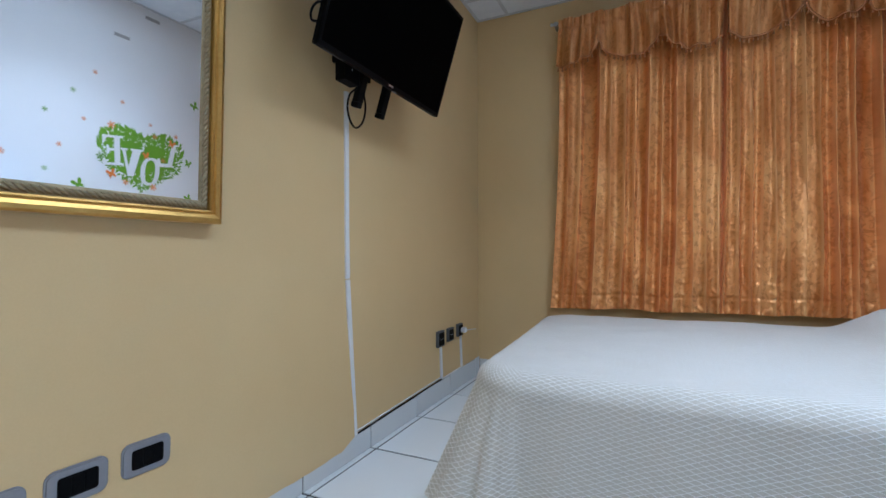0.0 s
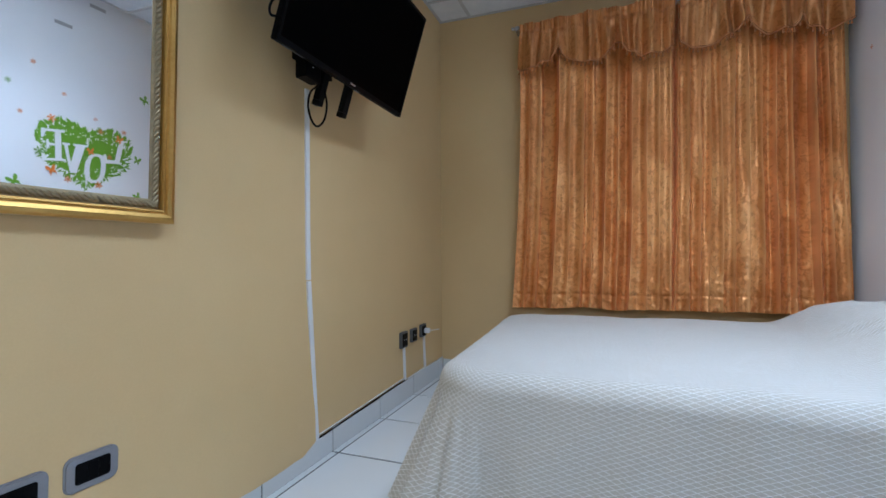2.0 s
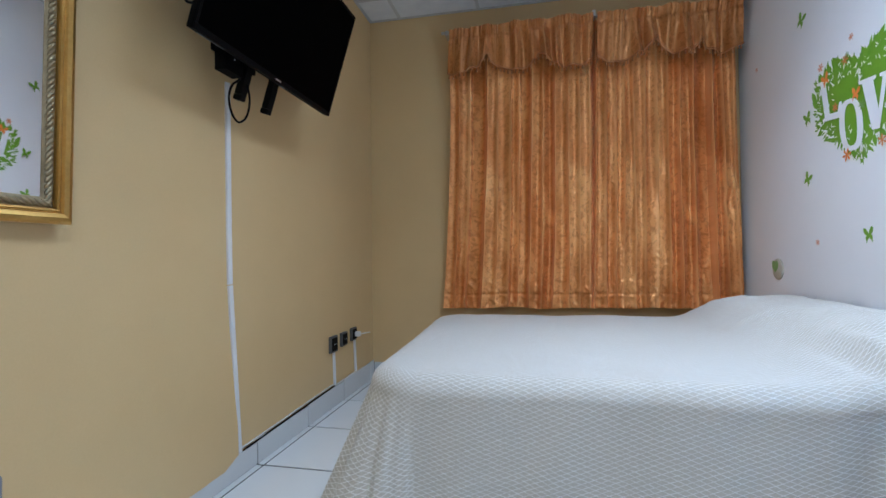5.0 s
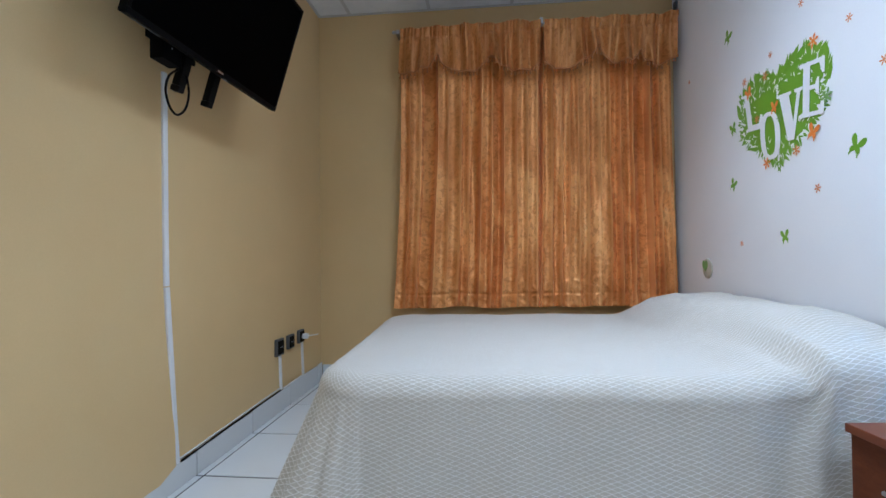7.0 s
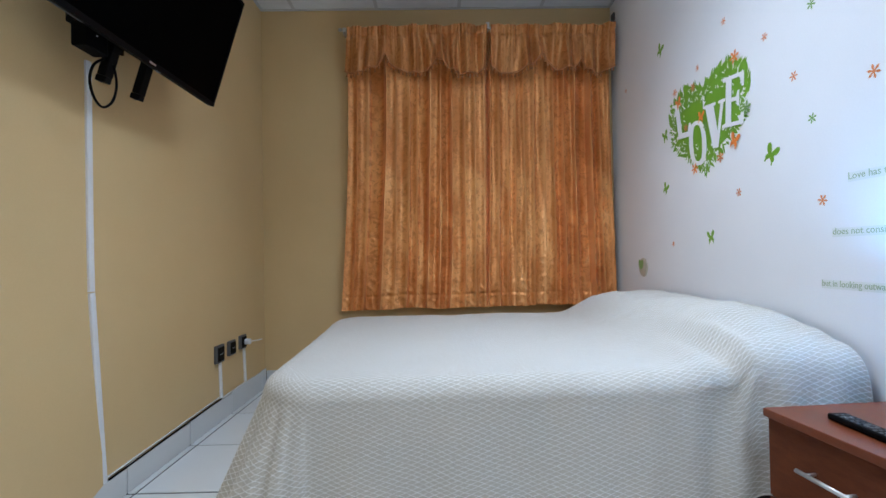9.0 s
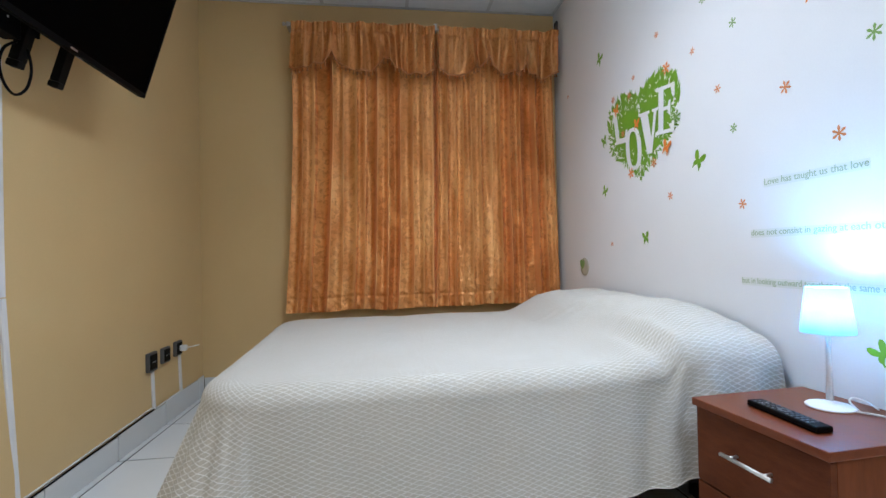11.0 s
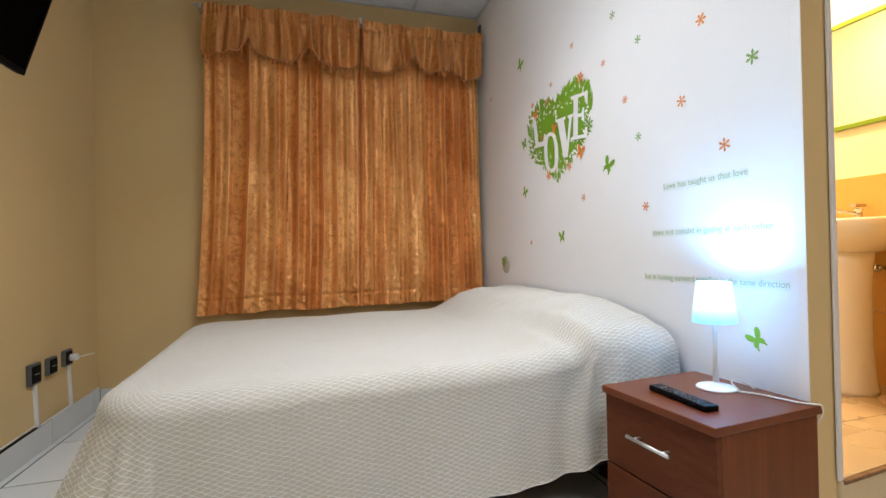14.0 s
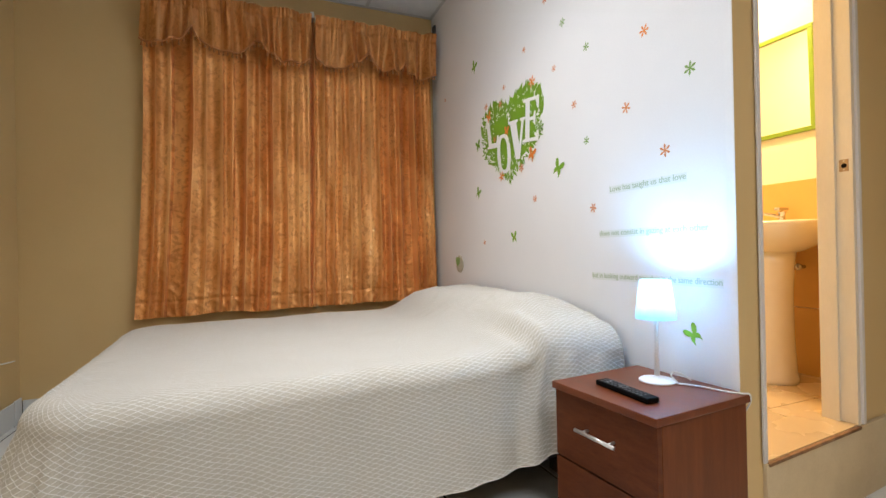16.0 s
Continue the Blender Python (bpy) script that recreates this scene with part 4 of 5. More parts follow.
def wall_plate(name, y0, y1, z0, z1, label, category, group, slope=0.0):
    ob = thing(name, label, category, pose(XW, (y0 + y1) / 2, (z0 + z1) / 2, slope), group)
    a, b = (y1 - y0) / 2, (z1 - z0) / 2
    turn = Matrix(((0, 0, 1, 0), (1, 0, 0, 0), (0, 1, 0, 0), (0, 0, 0, 1)))
    fr = bm_plate(round_rect(a, b, 0.022), 0.009, turn)
    bm_plate(round_rect(a - 0.004, b - 0.004, 0.019), 0.004, Matrix.Translation((0.009, 0, 0)) @ turn, bm=fr)
    part("frame", fr, M_GREYFRAME, ob, "silver grey plastic frame")
    part("insert", bm_plate(round_rect(a * 0.64, b * 0.58, 0.007), 0.0020, Matrix.Translation((0.0128, 0, 0)) @ turn), M_BLACK, ob, "black insert")
    for k in (-1, 0, 1):
        part("module", bm_box(0.0142, 0.0155, a * 0.41 * k - a * 0.19, a * 0.41 * k + a * 0.19, -b * 0.50, b * 0.50, 0.001, 1), M_BLACK, ob)
    return ob


for y0, y1 in ((0.725, 0.857), (0.559, 0.694), (0.394, 0.528)):
    wall_plate("wall_socket", y0, y1, 0.341, 0.430, "rounded silver grey wall socket plate with black insert", "socket", "low wall sockets", -1.0)


def dark_socket(y0, y1, z0, z1):
    ob = thing("wall_outlet", "square dark grey surface outlet above the skirting", "socket", pose(XW, (y0 + y1) / 2, (z0 + z1) / 2), "outlets near the corner")
    a, b = (y1 - y0) / 2, (z1 - z0) / 2
    part("box", bm_box(0.0, 0.020, -a, a, -b, b, 0.006, 2), M_OUTLET, ob, "dark grey box")
    part("face", bm_box(0.0185, 0.024, -a * 0.78, a * 0.78, -b * 0.78, b * 0.78, 0.003), M_BLACK, ob)
    for k in (-1, 0, 1):
        part("pin_hole", bm_lathe(((0.0006, 0), (0.0032, 0), (0.0032, 0.0012), (0.0006, 0.0012)), 10, m=pose(0.0236, k * 0.014, 0, 0, 90, 0)), M_SLOT, ob)


for y0, y1, z0, z1 in ((2.598, 2.692, 0.338, 0.440), (2.755, 2.842, 0.350, 0.438), (2.915, 3.000, 0.357, 0.444)):
    dark_socket(y0, y1, z0, z1)
plug = thing("power_plug", "white plug with a short lead in the outlet", "plug", pose(XW + 0.0242, 2.965, 0.40))
part("body", bm_box(0, 0.034, -0.017, 0.017, -0.017, 0.017, 0.006, 3), M_WHITE_PL, plug, "", True)
part("lead", bm_tube(((0.03, 0, 0), (0.06, 0.01, 0.004), (0.085, 0.04, 0.006), (0.08, 0.06, 0.004)), 0.0035, 8), M_WHITE_CORD, plug, "", True)


smear = bmesh.new()
edge = []
for i in range(121):
    y = -0.4 + (1.725 + 0.4) * i / 120
    low = 0.072 - 0.014 * (0.5 + 0.9 * noise.noise(Vector((y * 2.2, 0, 1)))) + 0.006 * noise.noise(Vector((y * 13, 0, 2)))
    edge.append((y, low if i < 116 else low + (0.099 - low) * (i - 115) / 5))
for (y0, a), (y1, b) in zip(edge, edge[1:]):
    smear.faces.new([smear.verts.new(p) for p in ((XW + 0.0142, y0, a), (XW + 0.0142, y1, b), (XW + 0.0142, y1, 0.1010), (XW + 0.0142, y0, 0.1010))])
    smear.faces.new([smear.verts.new(p) for p in ((XW + 0.0142, y0, 0.1010), (XW + 0.0142, y1, 0.1010), (XW + 0.0003, y1, 0.62), (XW + 0.0003, y0, 0.62))])
bmesh.ops.remove_doubles(smear, verts=smear.verts, dist=1e-5)
tagged(part("paint_overlap", smear, M_TAN), "tan wall paint brushed unevenly over the skirting", "paint", "", "structure")


# ---- gilt mirror ----
def bar_profile(y0, y1, prof, m, mitre=True):
    """A frame bar along local y with a moulded section, mitred at both ends. prof: (inset, depth)."""
    bm = bmesh.new()
    rows = []
    for inset, depth in prof:
        a = bm.verts.new(m @ Vector((depth, y0 + inset, inset)))
        b = bm.verts.new(m @ Vector((depth, y1 - inset, inset)))
        rows.append((a, b))
    for (a, b), (c, d) in zip(rows, rows[1:] + rows[:1]):
        bm.faces.new((a, b, d, c))
    bm.faces.new([r[0] for r in rows])
    bm.faces.new([r[1] for r in rows])
    return bm


def gilt_mirror():
    W2, H2, wide = 0.55, 0.42, 0.068
    mid = Matrix.Translation((XW + 0.014, 0.995 - W2, 1.024 + H2)) @ pose(0, 0, 0, 0, 1.5, -1.0)
    ob = thing("wall_mirror", "large mirror in an ornate antique gold frame on the tan wall", "mirror", mid @ Matrix.Translation((0.008, 0, 0)))
    outer = ((0.0, 0.0), (0.0, 0.020), (0.006, 0.030), (0.016, 0.034), (0.026, 0.030), (0.030, 0.024), (0.034, 0.026), (0.038, 0.024), (0.040, 0.018), (0.040, 0.0))
    inner = ((0.040, 0.0), (0.040, 0.010), (0.060, 0.010), (0.064, 0.009), (wide, 0.007), (wide, 0.0))
    for turn, half, height in ((0, W2, H2), (90, H2, W2), (180, W2, H2), (270, H2, W2)):
        m = pose(0, 0, 0, turn, 0, 0) @ Matrix.Translation((0, 0, -height))
        side = part("frame_side", bar_profile(-half, half, outer, m), M_GOLD, ob, "bright gold moulding")
        part("rope_bed", bar_profile(-half, half, inner, m), M_ROPE, side)
        rope = bmesh.new()
        n = int((2 * half - 0.09) / 0.0155)
        for i in range(n):
            y = -half + 0.056 + (2 * half - 0.112) * i / (n - 1)
            mm = m @ Matrix.Translation((0.0115, y, 0.0525)) @ pose(0, 0, 0, 55, 0, 0)
            bm_lathe(((0.0006, -0.0165), (0.0046, -0.010), (0.0058, 0.0), (0.0046, 0.010), (0.0006, 0.0165)), 6, bm=rope, m=mm)
        part("rope_moulding", rope, M_ROPE, side, "twisted rope moulding in tarnished gold", True)
    part("glass", bm_box(0.002, 0.006, -W2 + wide - 0.004, W2 - wide + 0.004, -H2 + wide - 0.004, H2 - wide + 0.004), M_MIRROR, ob, "clear silvered mirror glass")


gilt_mirror()

# ---- stickers on the white wall ----
# local frame of the wall: u runs towards the camera side (-y), v up, depth out into the room (-x)
WALL = Matrix(((0, 0, -1, XE), (-1, 0, 0, 0), (0, 1, 0, 0), (0, 0, 0, 1)))


def petal(n, r0, r1, wid):
    out = []
    for k in range(n):
        a = 2 * math.pi * k / n
        for da, rr in ((-wid, r0), (-wid * 0.75, r1 * 0.72), (0, r1), (wid * 0.75, r1 * 0.72), (wid, r0)):
            out.append((rr * math.cos(a + da), rr * math.sin(a + da)))
    return out


def wall_m(y, z, lift=0.0, turn=0.0, s=1.0):
    return WALL @ Matrix.Translation((-y, z, lift)) @ pose(0, 0, 0, 0, 0, turn) @ Matrix.Scale(s, 4)


FLOWER = {}
for key, material in (("orange", M_RUST), ("bright", M_ORANGE), ("green", M_GREEN2)):
    FLOWER[key] = mesh_of("flower_sticker", bm_plate(petal(6, 0.24, 1.0, 0.33), 0.02, Matrix()), material)
WING = ((0.05, 0.24), (0.16, 0.55), (0.46, 1.0), (0.78, 1.16), (0.98, 0.94), (0.92, 0.50), (0.66, 0.16), (0.42, 0.02), (0.62, -0.14), (0.72, -0.42), (0.60, -0.66), (0.66, -0.98), (0.54, -1.02), (0.42, -0.72), (0.20, -0.50))
BFLY = [(0, 0.28)] + list(WING) + [(0, -0.34)] + [(-x, y) for x, y in reversed(WING)]
BFLY_G = mesh_of("butterfly_sticker", bm_plate(BFLY, 0.02, Matrix()), M_GREEN)
BFLY_O = mesh_of("butterfly", bm_plate(BFLY, 0.02, Matrix()), M_ORANGE)


def sticker(name, me, y, z, size, turn, label, category, group):
    ob = new(name, me)
    ob.matrix_world = wall_m(y, z, 0.0005, turn, size)
    return tagged(ob, label, category, group)


FLOWERS = (("bright", 1.248, 1.710, 0.029), ("green", 1.717, 1.960, 0.026), ("green", 1.56, 1.782, 0.025), ("orange", 2.04, 1.967, 0.022), ("orange", 1.788, 1.776, 0.022),
           ("green", 1.064, 1.505, 0.030), ("orange", 1.342, 1.458, 0.029), ("orange", 1.646, 1.563, 0.024), ("green", 1.569, 1.386, 0.024), ("orange", 1.168, 1.260, 0.030),
           ("orange", 1.536, 1.096, 0.026), ("orange", 1.965, 1.182, 0.025), ("orange", 2.523, 0.974, 0.020), ("orange", 3.106, 2.037, 0.018), ("orange", 2.253, 1.843, 0.020), ("orange", 1.85, 2.13, 0.024))
for i, (key, y, z, s) in enumerate(FLOWERS):
    word = {"orange": "rust orange", "bright": "bright orange", "green": "soft green"}[key]
    sticker("flower_sticker", FLOWER[key], y, z, s * 0.82, 17 * i % 60, f"small {word} six-petalled flower sticker on the white wall", "wall sticker", "flower stickers")
for y, z, s, turn in ((1.071, 0.640, 0.029, 42), (1.769, 1.302, 0.036, -32), (2.174, 0.994, 0.029, 8), (2.594, 1.288, 0.030, -30), (2.623, 2.095, 0.034, -32)):
    sticker("butterfly_sticker", BFLY_G, y, z, s, turn, "green butterfly sticker on the white wall", "wall sticker", "butterfly stickers")


def heart_xy(a):
    x, y = 16 * math.sin(a) ** 3 / 17, (13 * math.cos(a) - 5 * math.cos(2 * a) - 2 * math.cos(3 * a) - math.cos(4 * a)) / 17
    low = max(0.0, -y)
    if y < -0.75:
        y = -0.75 + (y + 0.75) * 0.55
    return x * (1 + 1.25 * low * (1 - low)), y


def letter_mesh(text, size, thin=0.0):
    c = bpy.data.curves.new("writing", "FONT")
    c.body, c.size, c.align_x, c.align_y, c.extrude = text, size, "LEFT", "BOTTOM", 0.0004
    c.resolution_u = 3
    c.offset = thin
    tmp = new("writing", c)
    me = bpy.data.meshes.new_from_object(tmp.evaluated_get(bpy.context.evaluated_depsgraph_get()))
    bpy.data.objects.remove(tmp)
    me.materials.clear()
    return me


def fit_letters(me, u0, u1, v0, v1, material, shear=0.0, slope=0.0):
    """Scale flat letters to a box on the wall; shear and slope lean them as the sticker does."""
    xs, ys = [v.co.x for v in me.vertices], [v.co.y for v in me.vertices]
    ax, bx, ay, by = min(xs), max(xs), min(ys), max(ys)
    for v in me.vertices:
        fu, fv = (v.co.x - ax) / (bx - ax), (v.co.y - ay) / (by - ay)
        v.co.x = u0 + fu * (u1 - u0) + shear * (fv - 0.5)
        v.co.y = v0 + fv * (v1 - v0) + slope * (fu - 0.5)
    me.materials.append(material)
    return me


# letter outlines in a unit box, with slab serifs
GLYPHS = {
    "L": ((0, 1), (0.60, 1), (0.60, 0.94), (0.42, 0.91), (0.42, 0.15), (0.78, 0.15), (0.90, 0.36), (1, 0.36), (1, 0), (0.05, 0), (0.05, 0.06), (0.17, 0.09), (0.17, 0.91), (0, 0.94)),
    "V": ((0, 1), (0.58, 1), (0.58, 0.94), (0.49, 0.92), (0.64, 0.36), (0.79, 0.92), (0.70, 0.94), (0.70, 1), (1, 1), (1, 0.94), (0.92, 0.92), (0.66, 0), (0.42, 0), (0.12, 0.92), (0, 0.94)),
    "E": ((0, 1), (1, 1), (1, 0.72), (0.91, 0.72), (0.80, 0.92), (0.44, 0.92), (0.44, 0.56), (0.66, 0.56), (0.72, 0.67), (0.80, 0.67), (0.80, 0.37), (0.72, 0.37), (0.66, 0.48), (0.44, 0.48), (0.44, 0.08),
          (0.80, 0.08), (0.92, 0.30), (1, 0.30), (1, 0), (0, 0), (0, 0.06), (0.17, 0.09), (0.17, 0.91), (0, 0.94)),
}


def glyph_mesh(ch):
    if ch in GLYPHS:
        return mesh_of("letter", bm_plate(GLYPHS[ch], 0.0008, Matrix()), M_LETTER)
    bm = bmesh.new()
    rings = []
    for k, zz in ((1.0, 0.0), (1.0, 0.0008), (0.0, 0.0008), (0.0, 0.0)):
        ring = []
        for i in range(40):
            a = 2 * math.pi * i / 40
            rx, ry = (0.5, 0.5) if k else (0.26, 0.41)
            ca, sa = math.cos(a), math.sin(a)
            ring.append(bm.verts.new((0.5 + rx * math.copysign(abs(ca) ** 0.75, ca), 0.5 + ry * math.copysign(abs(sa) ** 0.85, sa), zz)))
        rings.append(ring)
    for a, b in zip(rings, rings[1:] + rings[:1]):
        for i in range(40):
            bm.faces.new((a[i], a[(i + 1) % 40], b[(i + 1) % 40], b[i]))
    return mesh_of("letter", bm, M_LETTER)


def love_heart():
    cy, cz, sx, sz = 2.205, 1.548, 0.340, 0.292
    ob = thing("heart_sticker", "green leafy heart sticker with white letters and orange butterflies", "wall sticker", wall_m(cy, cz))
    rnd = random.Random(4)

    def heart_at(a, k):
        x, y = heart_xy(a)
        # the cleft between the lobes is shallow
        y += 0.10 * math.exp(-(x / 0.18) ** 2) if y > 0 else 0.0
        return x * k * sx, (y * k + 0.06) * sz

    # solid heart with a torn, leafy rim
    rim = []
    for i in range(260):
        a = 2 * math.pi * i / 260
        rim.append(heart_at(a, 0.89 + 0.08 * math.sin(37 * a) * rnd.random()))
    part("heart", bm_plate(rim, 0.0006, Matrix()), M_GREEN, ob)
    blade = ((0, -1), (0.16, -0.55), (0.23, 0.0), (0.15, 0.5), (0, 1), (-0.15, 0.5), (-0.23, 0.0), (-0.16, -0.55))
    broad = ((0, -1), (0.26, -0.6), (0.40, 0.0), (0.26, 0.5), (0, 1), (-0.26, 0.5), (-0.40, 0.0), (-0.26, -0.6))
    leaves = [mesh_of("leaf", bm_plate(shape, 0.01, Matrix()), M_GREEN) for shape in (blade, broad)]
    for i in range(165):
        a = 2 * math.pi * (i + 0.7 * rnd.random()) / 165
        x, y = heart_at(a, 0.92 + 0.10 * rnd.random())
        lf = new("leaf", leaves[i % 3 == 0])
        lf.parent = ob
        up = y > 0.06
        out = math.degrees(math.atan2(y, x)) - 90
        out = out * (0.45 if up else 1.0) + rnd.uniform(-34, 34)
        s = rnd.uniform(0.022, 0.046) if up else rnd.uniform(0.014, 0.030)
        lf.matrix_local = Matrix.Translation((x, y, 0.0006)) @ pose(0, 0, 0, 0, 0, out) @ Matrix.Scale(s, 4)
    gap = mesh_of("gap", bm_plate(blade, 0.01, Matrix()), M_LETTER)
    for i in range(210):
        x, y = heart_at(rnd.uniform(0, 2 * math.pi), rnd.uniform(0.30, 0.95) ** 0.5)
        lf = new("gap", gap)
        lf.parent = ob
        lf.matrix_local = Matrix.Translation((x, y, 0.0010)) @ pose(0, 0, 0, 0, 0, rnd.gauss(0, 50)) @ Matrix.Scale(rnd.uniform(0.006, 0.0135), 4)
    for k, (ch, y0, y1, z0, z1, lean, slope) in enumerate((("L", 2.482, 2.325, 1.527, 1.722, -0.035, -0.016), ("O", 2.338, 2.188, 1.358, 1.582, -0.01, -0.02), ("V", 2.208, 2.036, 1.412, 1.626, 0.0, -0.016), ("E", 2.058, 1.912, 1.478, 1.700, 0.012, -0.018))):
        me = glyph_mesh(ch)
        for v in me.vertices:
            fu, fv, d = v.co
            v.co = (cy - y0 + fu * (y0 - y1) + lean * (fv - 0.5), z0 - cz + fv * (z1 - z0) + slope * (fu - 0.5), 0.0022 + 0.0004 * k + d)
        lt = new("letter", me)
        lt.parent = ob
    for y, z, s, turn, me in ((2.428, 1.722, 0.028, 20, BFLY_O), (2.226, 1.588, 0.026, -10, BFLY_O), (1.980, 1.409, 0.032, -25, BFLY_O), (2.463, 1.793, 0.022, 0, FLOWER["orange"]), (1.967, 1.775, 0.032, 10, FLOWER["bright"]),
                              (2.290, 1.346, 0.030, 10, FLOWER["bright"]), (2.081, 1.360, 0.026, 30, FLOWER["orange"]), (2.289, 1.758, 0.024, 0, FLOWER["orange"]), (2.362, 1.575, 0.022, 20, FLOWER["orange"]),
                              (2.189, 1.533, 0.022, 5, FLOWER["green"]), (1.900, 1.530, 0.034, 12, FLOWER["green"]), (2.578, 1.584, 0.030, 15, BFLY_G)):
        b = new("ornament", me)
        b.parent = ob
        b.matrix_local = Matrix.Translation((cy - y, z - cz, 0.0046)) @ pose(0, 0, 0, 0, 0, turn) @ Matrix.Scale(s, 4)


love_heart()
for text, y0, y1, z, h in (("Love has taught us that love", 1.436, 1.088, 1.157, 0.029), ("does not consist in gazing at each other", 1.499, 1.010, 0.984, 0.028), ("but in looking outward together in the same direction", 1.547, 0.968, 0.812, 0.028)):
    line = thing("wall_lettering", "line of grey-green sticker lettering on the white wall", "wall lettering", wall_m(0, z), "lines of lettering")
    part("backing", bm_plate(((-y0 - 0.003, -h * 0.53), (-y1 + 0.003, -h * 0.53), (-y1 + 0.003, h * 0.5), (-y0 - 0.003, h * 0.5)), 0.0003, Matrix()), M_STRIP, line, "pale backing strip")
    wr = new("letters", fit_letters(letter_mesh(text, 0.03), -y0, -y1, -h / 2, h / 2, M_INK))
    wr.parent = line
    wr.matrix_local = Matrix.Translation((0, 0, 0.0008))

cover = thing("junction_cover", "oval beige cover plate with a small leafy heart sticker", "cover plate", wall_m(2.90, 0.834))
part("plate", bm_lathe(((0.001, 0.006), (0.05, 0.006), (0.058, 0.004), (0.060, 0.0)), 36), M_COVER, cover, "", True)
part("heart", bm_plate([(x * 0.036 - 0.022, y * 0.042 + 0.018) for x, y in (heart_xy(2 * math.pi * i / 40) for i in range(40))], 0.0008, Matrix.Translation((0, 0, 0.006))), M_GREEN2, cover, "green heart sticker")
for k, (y, z) in enumerate(((2.24, 2.68), (2.02, 2.46))):
    vent = sticker("wall_slot", mesh_of("wall_slot", bm_plate(((-0.055, -0.012), (0.055, -0.012), (0.055, 0.012), (-0.055, 0.012)), 0.002, Matrix()), M_SLOT), y, z, 1.0, 0, "narrow grey slot plate high on the white wall", "vent", "wall slots")


# ---- bathroom: basin, mirror, valve ----
def basin():
    cy = 1.497
    ob = thing("pedestal_basin", "cream white ceramic pedestal washbasin with chrome tap", "washbasin", pose(BATH_X - 0.235, cy, BATH_Z) @ Matrix.Diagonal((1, 1, 0.962, 1)))
    bm = bmesh.new()
    # bowl: oval sections from the rim down, flattened towards the wall
    levels = ((0.80, 1.00), (0.79, 1.02), (0.765, 1.0), (0.73, 0.93), (0.69, 0.78), (0.655, 0.55), (0.64, 0.36))
    rings = []
    for z, k in levels:
        ring = []
        for i in range(48):
            a = 2 * math.pi * i / 48
            ca, sa = math.cos(a), math.sin(a)
            x = 0.225 * k * math.copysign(abs(ca) ** 0.7, ca)
            y = 0.265 * k * math.copysign(abs(sa) ** 0.75, sa)
            x = min(x + 0.02 * (1 - k), 0.234)
            ring.append(bm.verts.new((x, y, z)))
        rings.append(ring)
    top = [bm.verts.new((v.co.x * 0.82 - 0.01, v.co.y * 0.84, 0.795)) for v in rings[0]]
    low = [bm.verts.new((v.co.x * 0.5 - 0.02, v.co.y * 0.5, 0.70)) for v in rings[0]]
    for a, b in zip([low, top] + rings, [top] + rings):
        for i in range(48):
            bm.faces.new((a[i], a[(i + 1) % 48], b[(i + 1) % 48], b[i]))
    bm.faces.new(low)
    bm.faces.new(rings[-1])
    part("bowl", bm, M_CERAMIC, ob, "", True)
    pb = bm_lathe(((0.001, 0.0), (0.128, 0.0), (0.129, 0.02), (0.122, 0.05), (0.112, 0.25), (0.112, 0.45), (0.118, 0.58), (0.128, 0.66), (0.001, 0.66)), 36)
    for v in pb.verts:
        v.co.x *= 0.95
    part("pedestal", pb, M_CERAMIC, ob, "", True)
    tap = part("tap", bm_lathe(((0.001, 0.795), (0.024, 0.796), (0.022, 0.81), (0.015, 0.815), (0.015, 0.85), (0.02, 0.855), (0.02, 0.862), (0.001, 0.864)), 20, m=Matrix.Translation((0.17, 0.02, 0))), M_CHROME, ob, "chrome tap", True)
    part("spout", bm_tube(((0.165, 0.02, 0.832), (0.13, 0.055, 0.848), (0.09, 0.095, 0.858), (0.07, 0.115, 0.852)), 0.0085, 10), M_CHROME, tap, "", True)
    part("lever", bm_box(0.13, 0.205, 0.006, 0.034, 0.868, 0.884, 0.005), M_CHROME, tap)


basin()
valve = thing("stop_valve", "small chrome stop valve on the ochre tiles", "valve", pose(BATH_X - 0.012, 1.452, 0.812))
part("stub", bm_tube(((0.004, 0, 0), (-0.04, 0, 0)), 0.009, 12), M_CHROME, valve, "", True)
part("knob", bm_lathe(((0.001, 0), (0.016, 0.001), (0.018, 0.012), (0.001, 0.016)), 14, m=pose(-0.036, 0, 0, 0, -90, 0)), M_CHROME, valve, "", True)
part("hose", bm_tube(((-0.03, 0.0, 0.0), (-0.035, 0.02, -0.006), (-0.03, 0.05, 0.0), (-0.03, 0.07, 0.06)), 0.006, 8), M_STEEL, valve, "", True)

bm_mirror = thing("bathroom_mirror", "mirror in a lime green frame above the washbasin", "mirror", pose(BATH_X, 1.625, 1.753, 0, -1.5, 0))
fw, fh = 0.245, 0.262
fr_bm = bmesh.new()
for y0, y1, z0, z1 in ((-fw, fw, -fh, -fh + 0.022), (-fw, fw, fh - 0.022, fh), (-fw, -fw + 0.022, -fh + 0.022, fh - 0.022), (fw - 0.022, fw, -fh + 0.022, fh - 0.022)):
    bm_box(-0.026, -0.008, y0, y1, z0, z1, 0.003, bm=fr_bm)
part("frame", fr_bm, M_GREENFRAME, bm_mirror, "lime green painted frame")
part("glass", bm_box(-0.016, -0.012, -fw + 0.02, fw - 0.02, -fh + 0.02, fh - 0.02), M_MIRROR, bm_mirror)


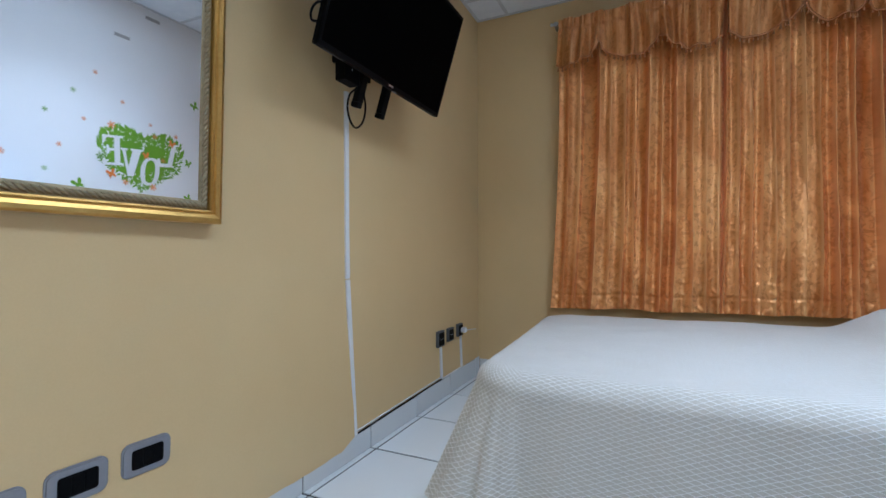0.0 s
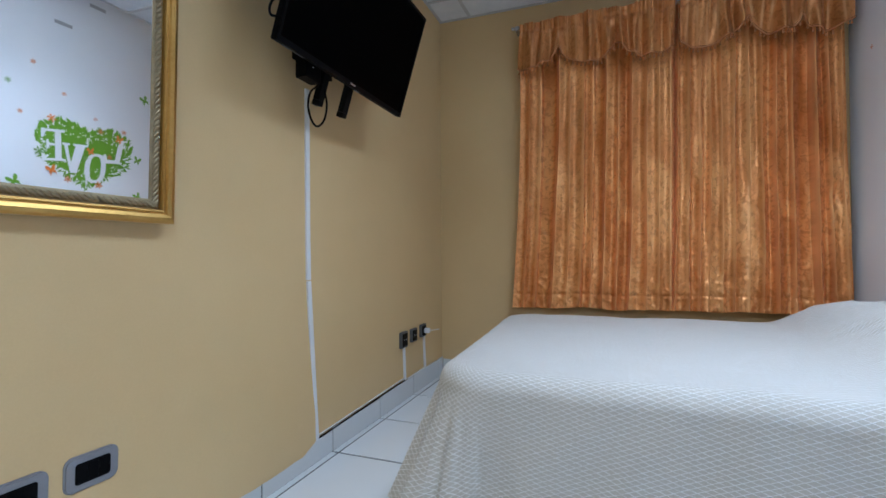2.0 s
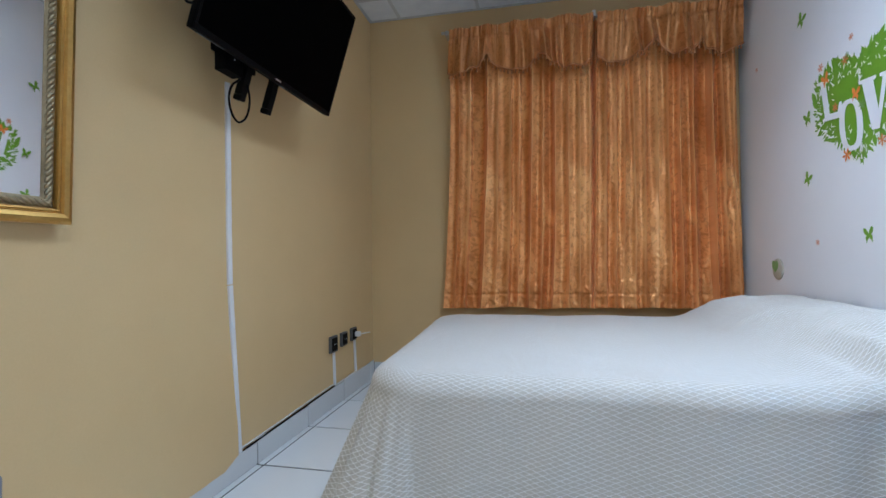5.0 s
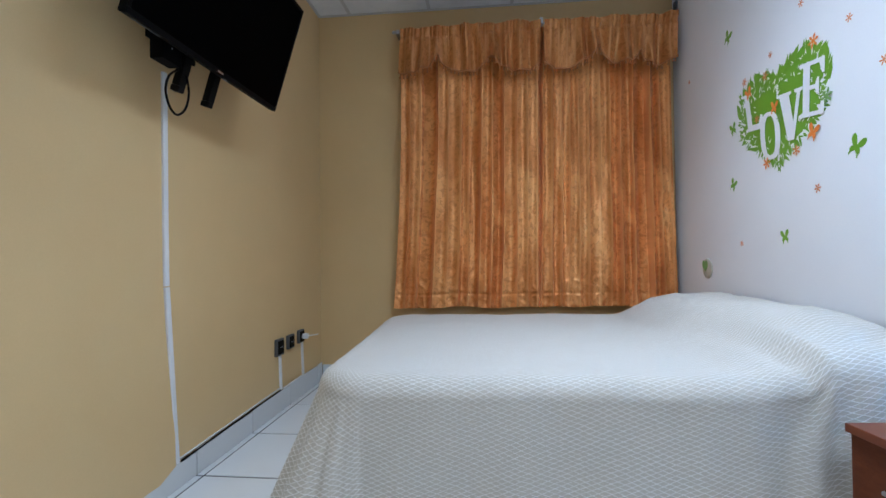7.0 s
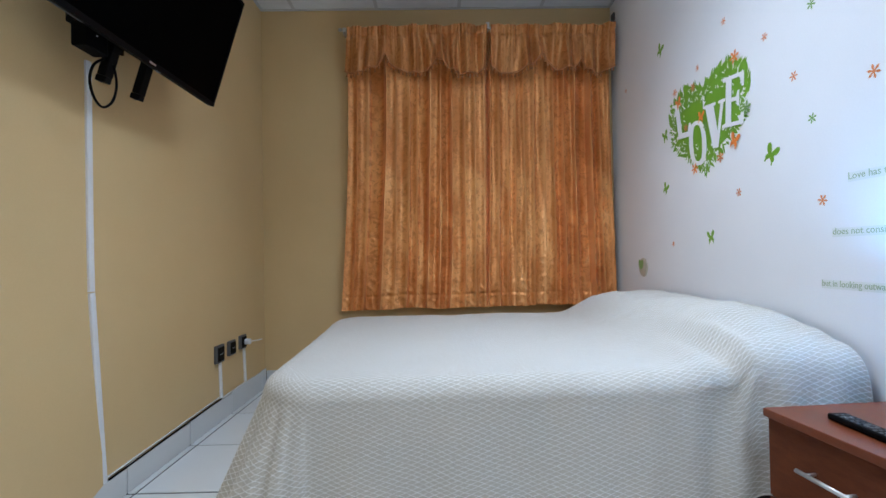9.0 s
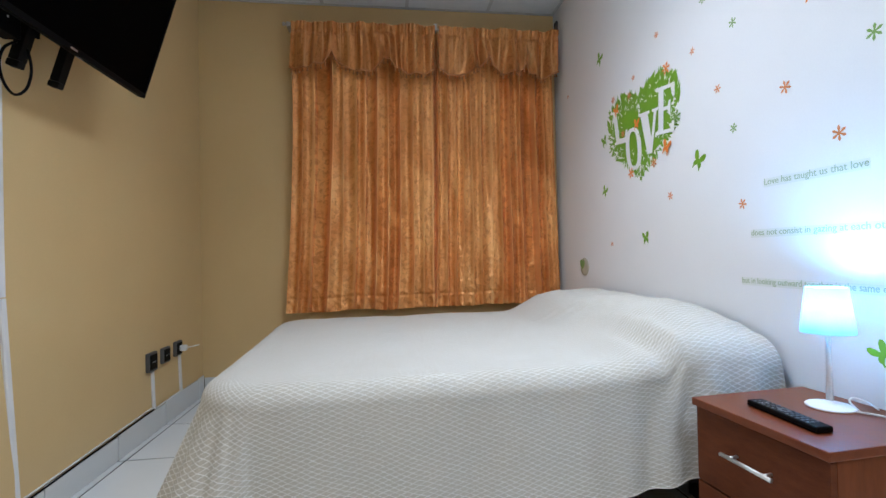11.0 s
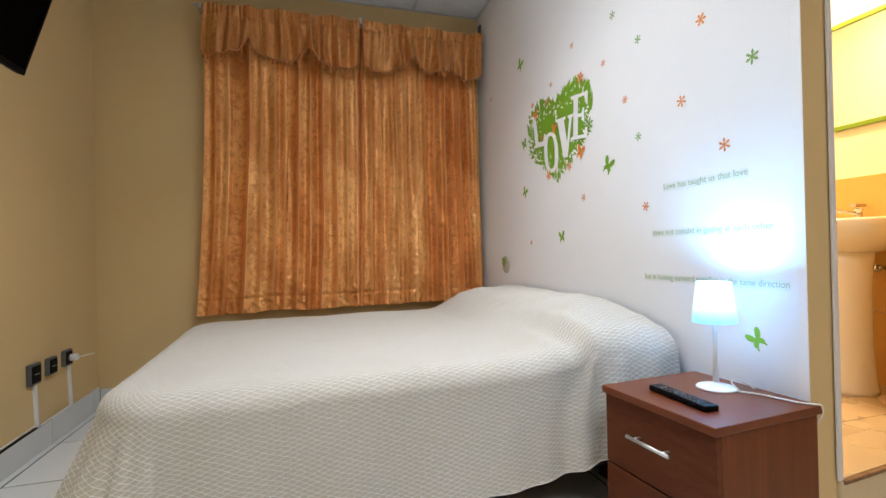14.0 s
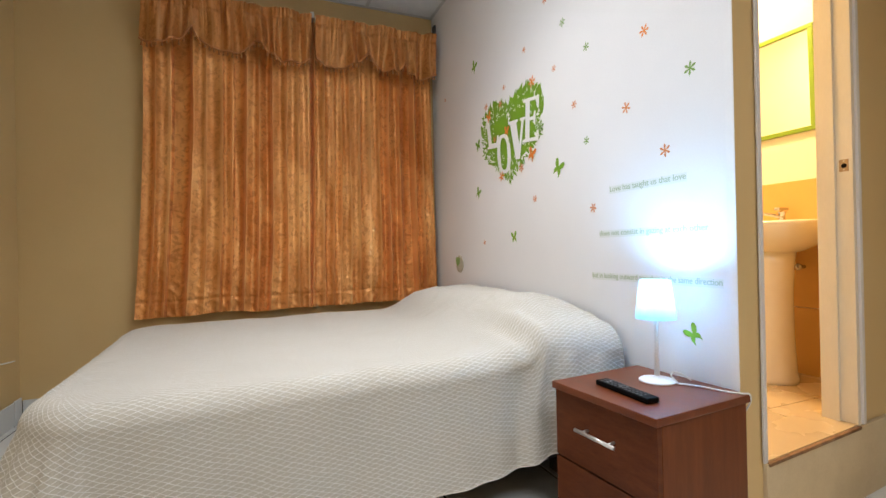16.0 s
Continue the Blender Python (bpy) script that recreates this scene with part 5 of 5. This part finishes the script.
# ---- tiles, piece by piece ----
def tile_field(name, material, parent, spots, size, thick, axis):
    """Alike tiles on shared meshes: spots are (x, y, z, width, length)."""
    cache = {}
    for x, y, z, a, b in spots:
        key = (round(a, 3), round(b, 3))
        if key not in cache:
            if axis == "z":
                bm = bm_box(-a / 2, a / 2, -b / 2, b / 2, -thick, 0, 0.0015, 1)
            elif axis == "x+":
                bm = bm_box(0, thick, -a / 2, a / 2, -b / 2, b / 2, 0.0015, 1)
            elif axis == "x-":
                bm = bm_box(-thick, 0, -a / 2, a / 2, -b / 2, b / 2, 0.0015, 1)
            else:
                bm = bm_box(-a / 2, a / 2, -thick, 0, -b / 2, b / 2, 0.0015, 1)
            cache[key] = mesh_of(name, bm, material)
        ob = new(name, cache[key])
        ob.parent = parent
        ob.location = (x, y, z)


def spans(a, b, first, pitch, joint):
    out = []
    x = first
    while x > a:
        x -= pitch
    while x < b:
        lo, hi = max(x + joint / 2, a), min(x + pitch - joint / 2, b)
        if hi - lo > 0.008:
            out.append(((lo + hi) / 2, hi - lo))
        x += pitch
    return out


T = 0.4675
tile_field("tile", M_TILE, floor, [(x, y, 0.0, a, b) for x, a in spans(XW + 0.009, XFAR, XW + 0.042, T, 0.009) for y, b in spans(YS, YN - 0.009, 1.392, T, 0.012)], T, 0.008, "z")
tile_field("skirting_tile", M_BASE, base_w, [(XW + 0.006, y, 0.001 + h / 2, b, h) for y, b in spans(YS, YN - 0.012, 1.392, T, 0.006) for h in (0.099 + 0.023 * min(max(y - 1.62, 0.0), 1.6),)], T, 0.007, "x+")
tile_field("skirting_tile", M_BASE, base_n, [(x, YN - 0.006, 0.060, a, 0.118) for x, a in spans(XW + 0.016, XE, XW + 0.30, T, 0.003)], T, 0.007, "y")
tile_field("wall_tile", M_BATH_TILE, bath_e, [(BATH_X, y, z, a, b) for y, a in spans(1.04, 2.6, 1.30, 0.40, 0.003) for z, b in spans(BATH_Z, 1.250, BATH_Z, 0.34, 0.003)], 0.34, 0.008, "x-")
bath_floor = bpy.data.objects["bathroom_floor"]
tile_field("floor_tile", M_BATH_FLOOR, bath_floor, [(x, y, BATH_Z, a, b) for x, a in spans(XE + 0.09, BATH_X, 1.55, 0.33, 0.004) for y, b in spans(1.06, 2.6, 1.22, 0.33, 0.004)], 0.33, 0.008, "z")
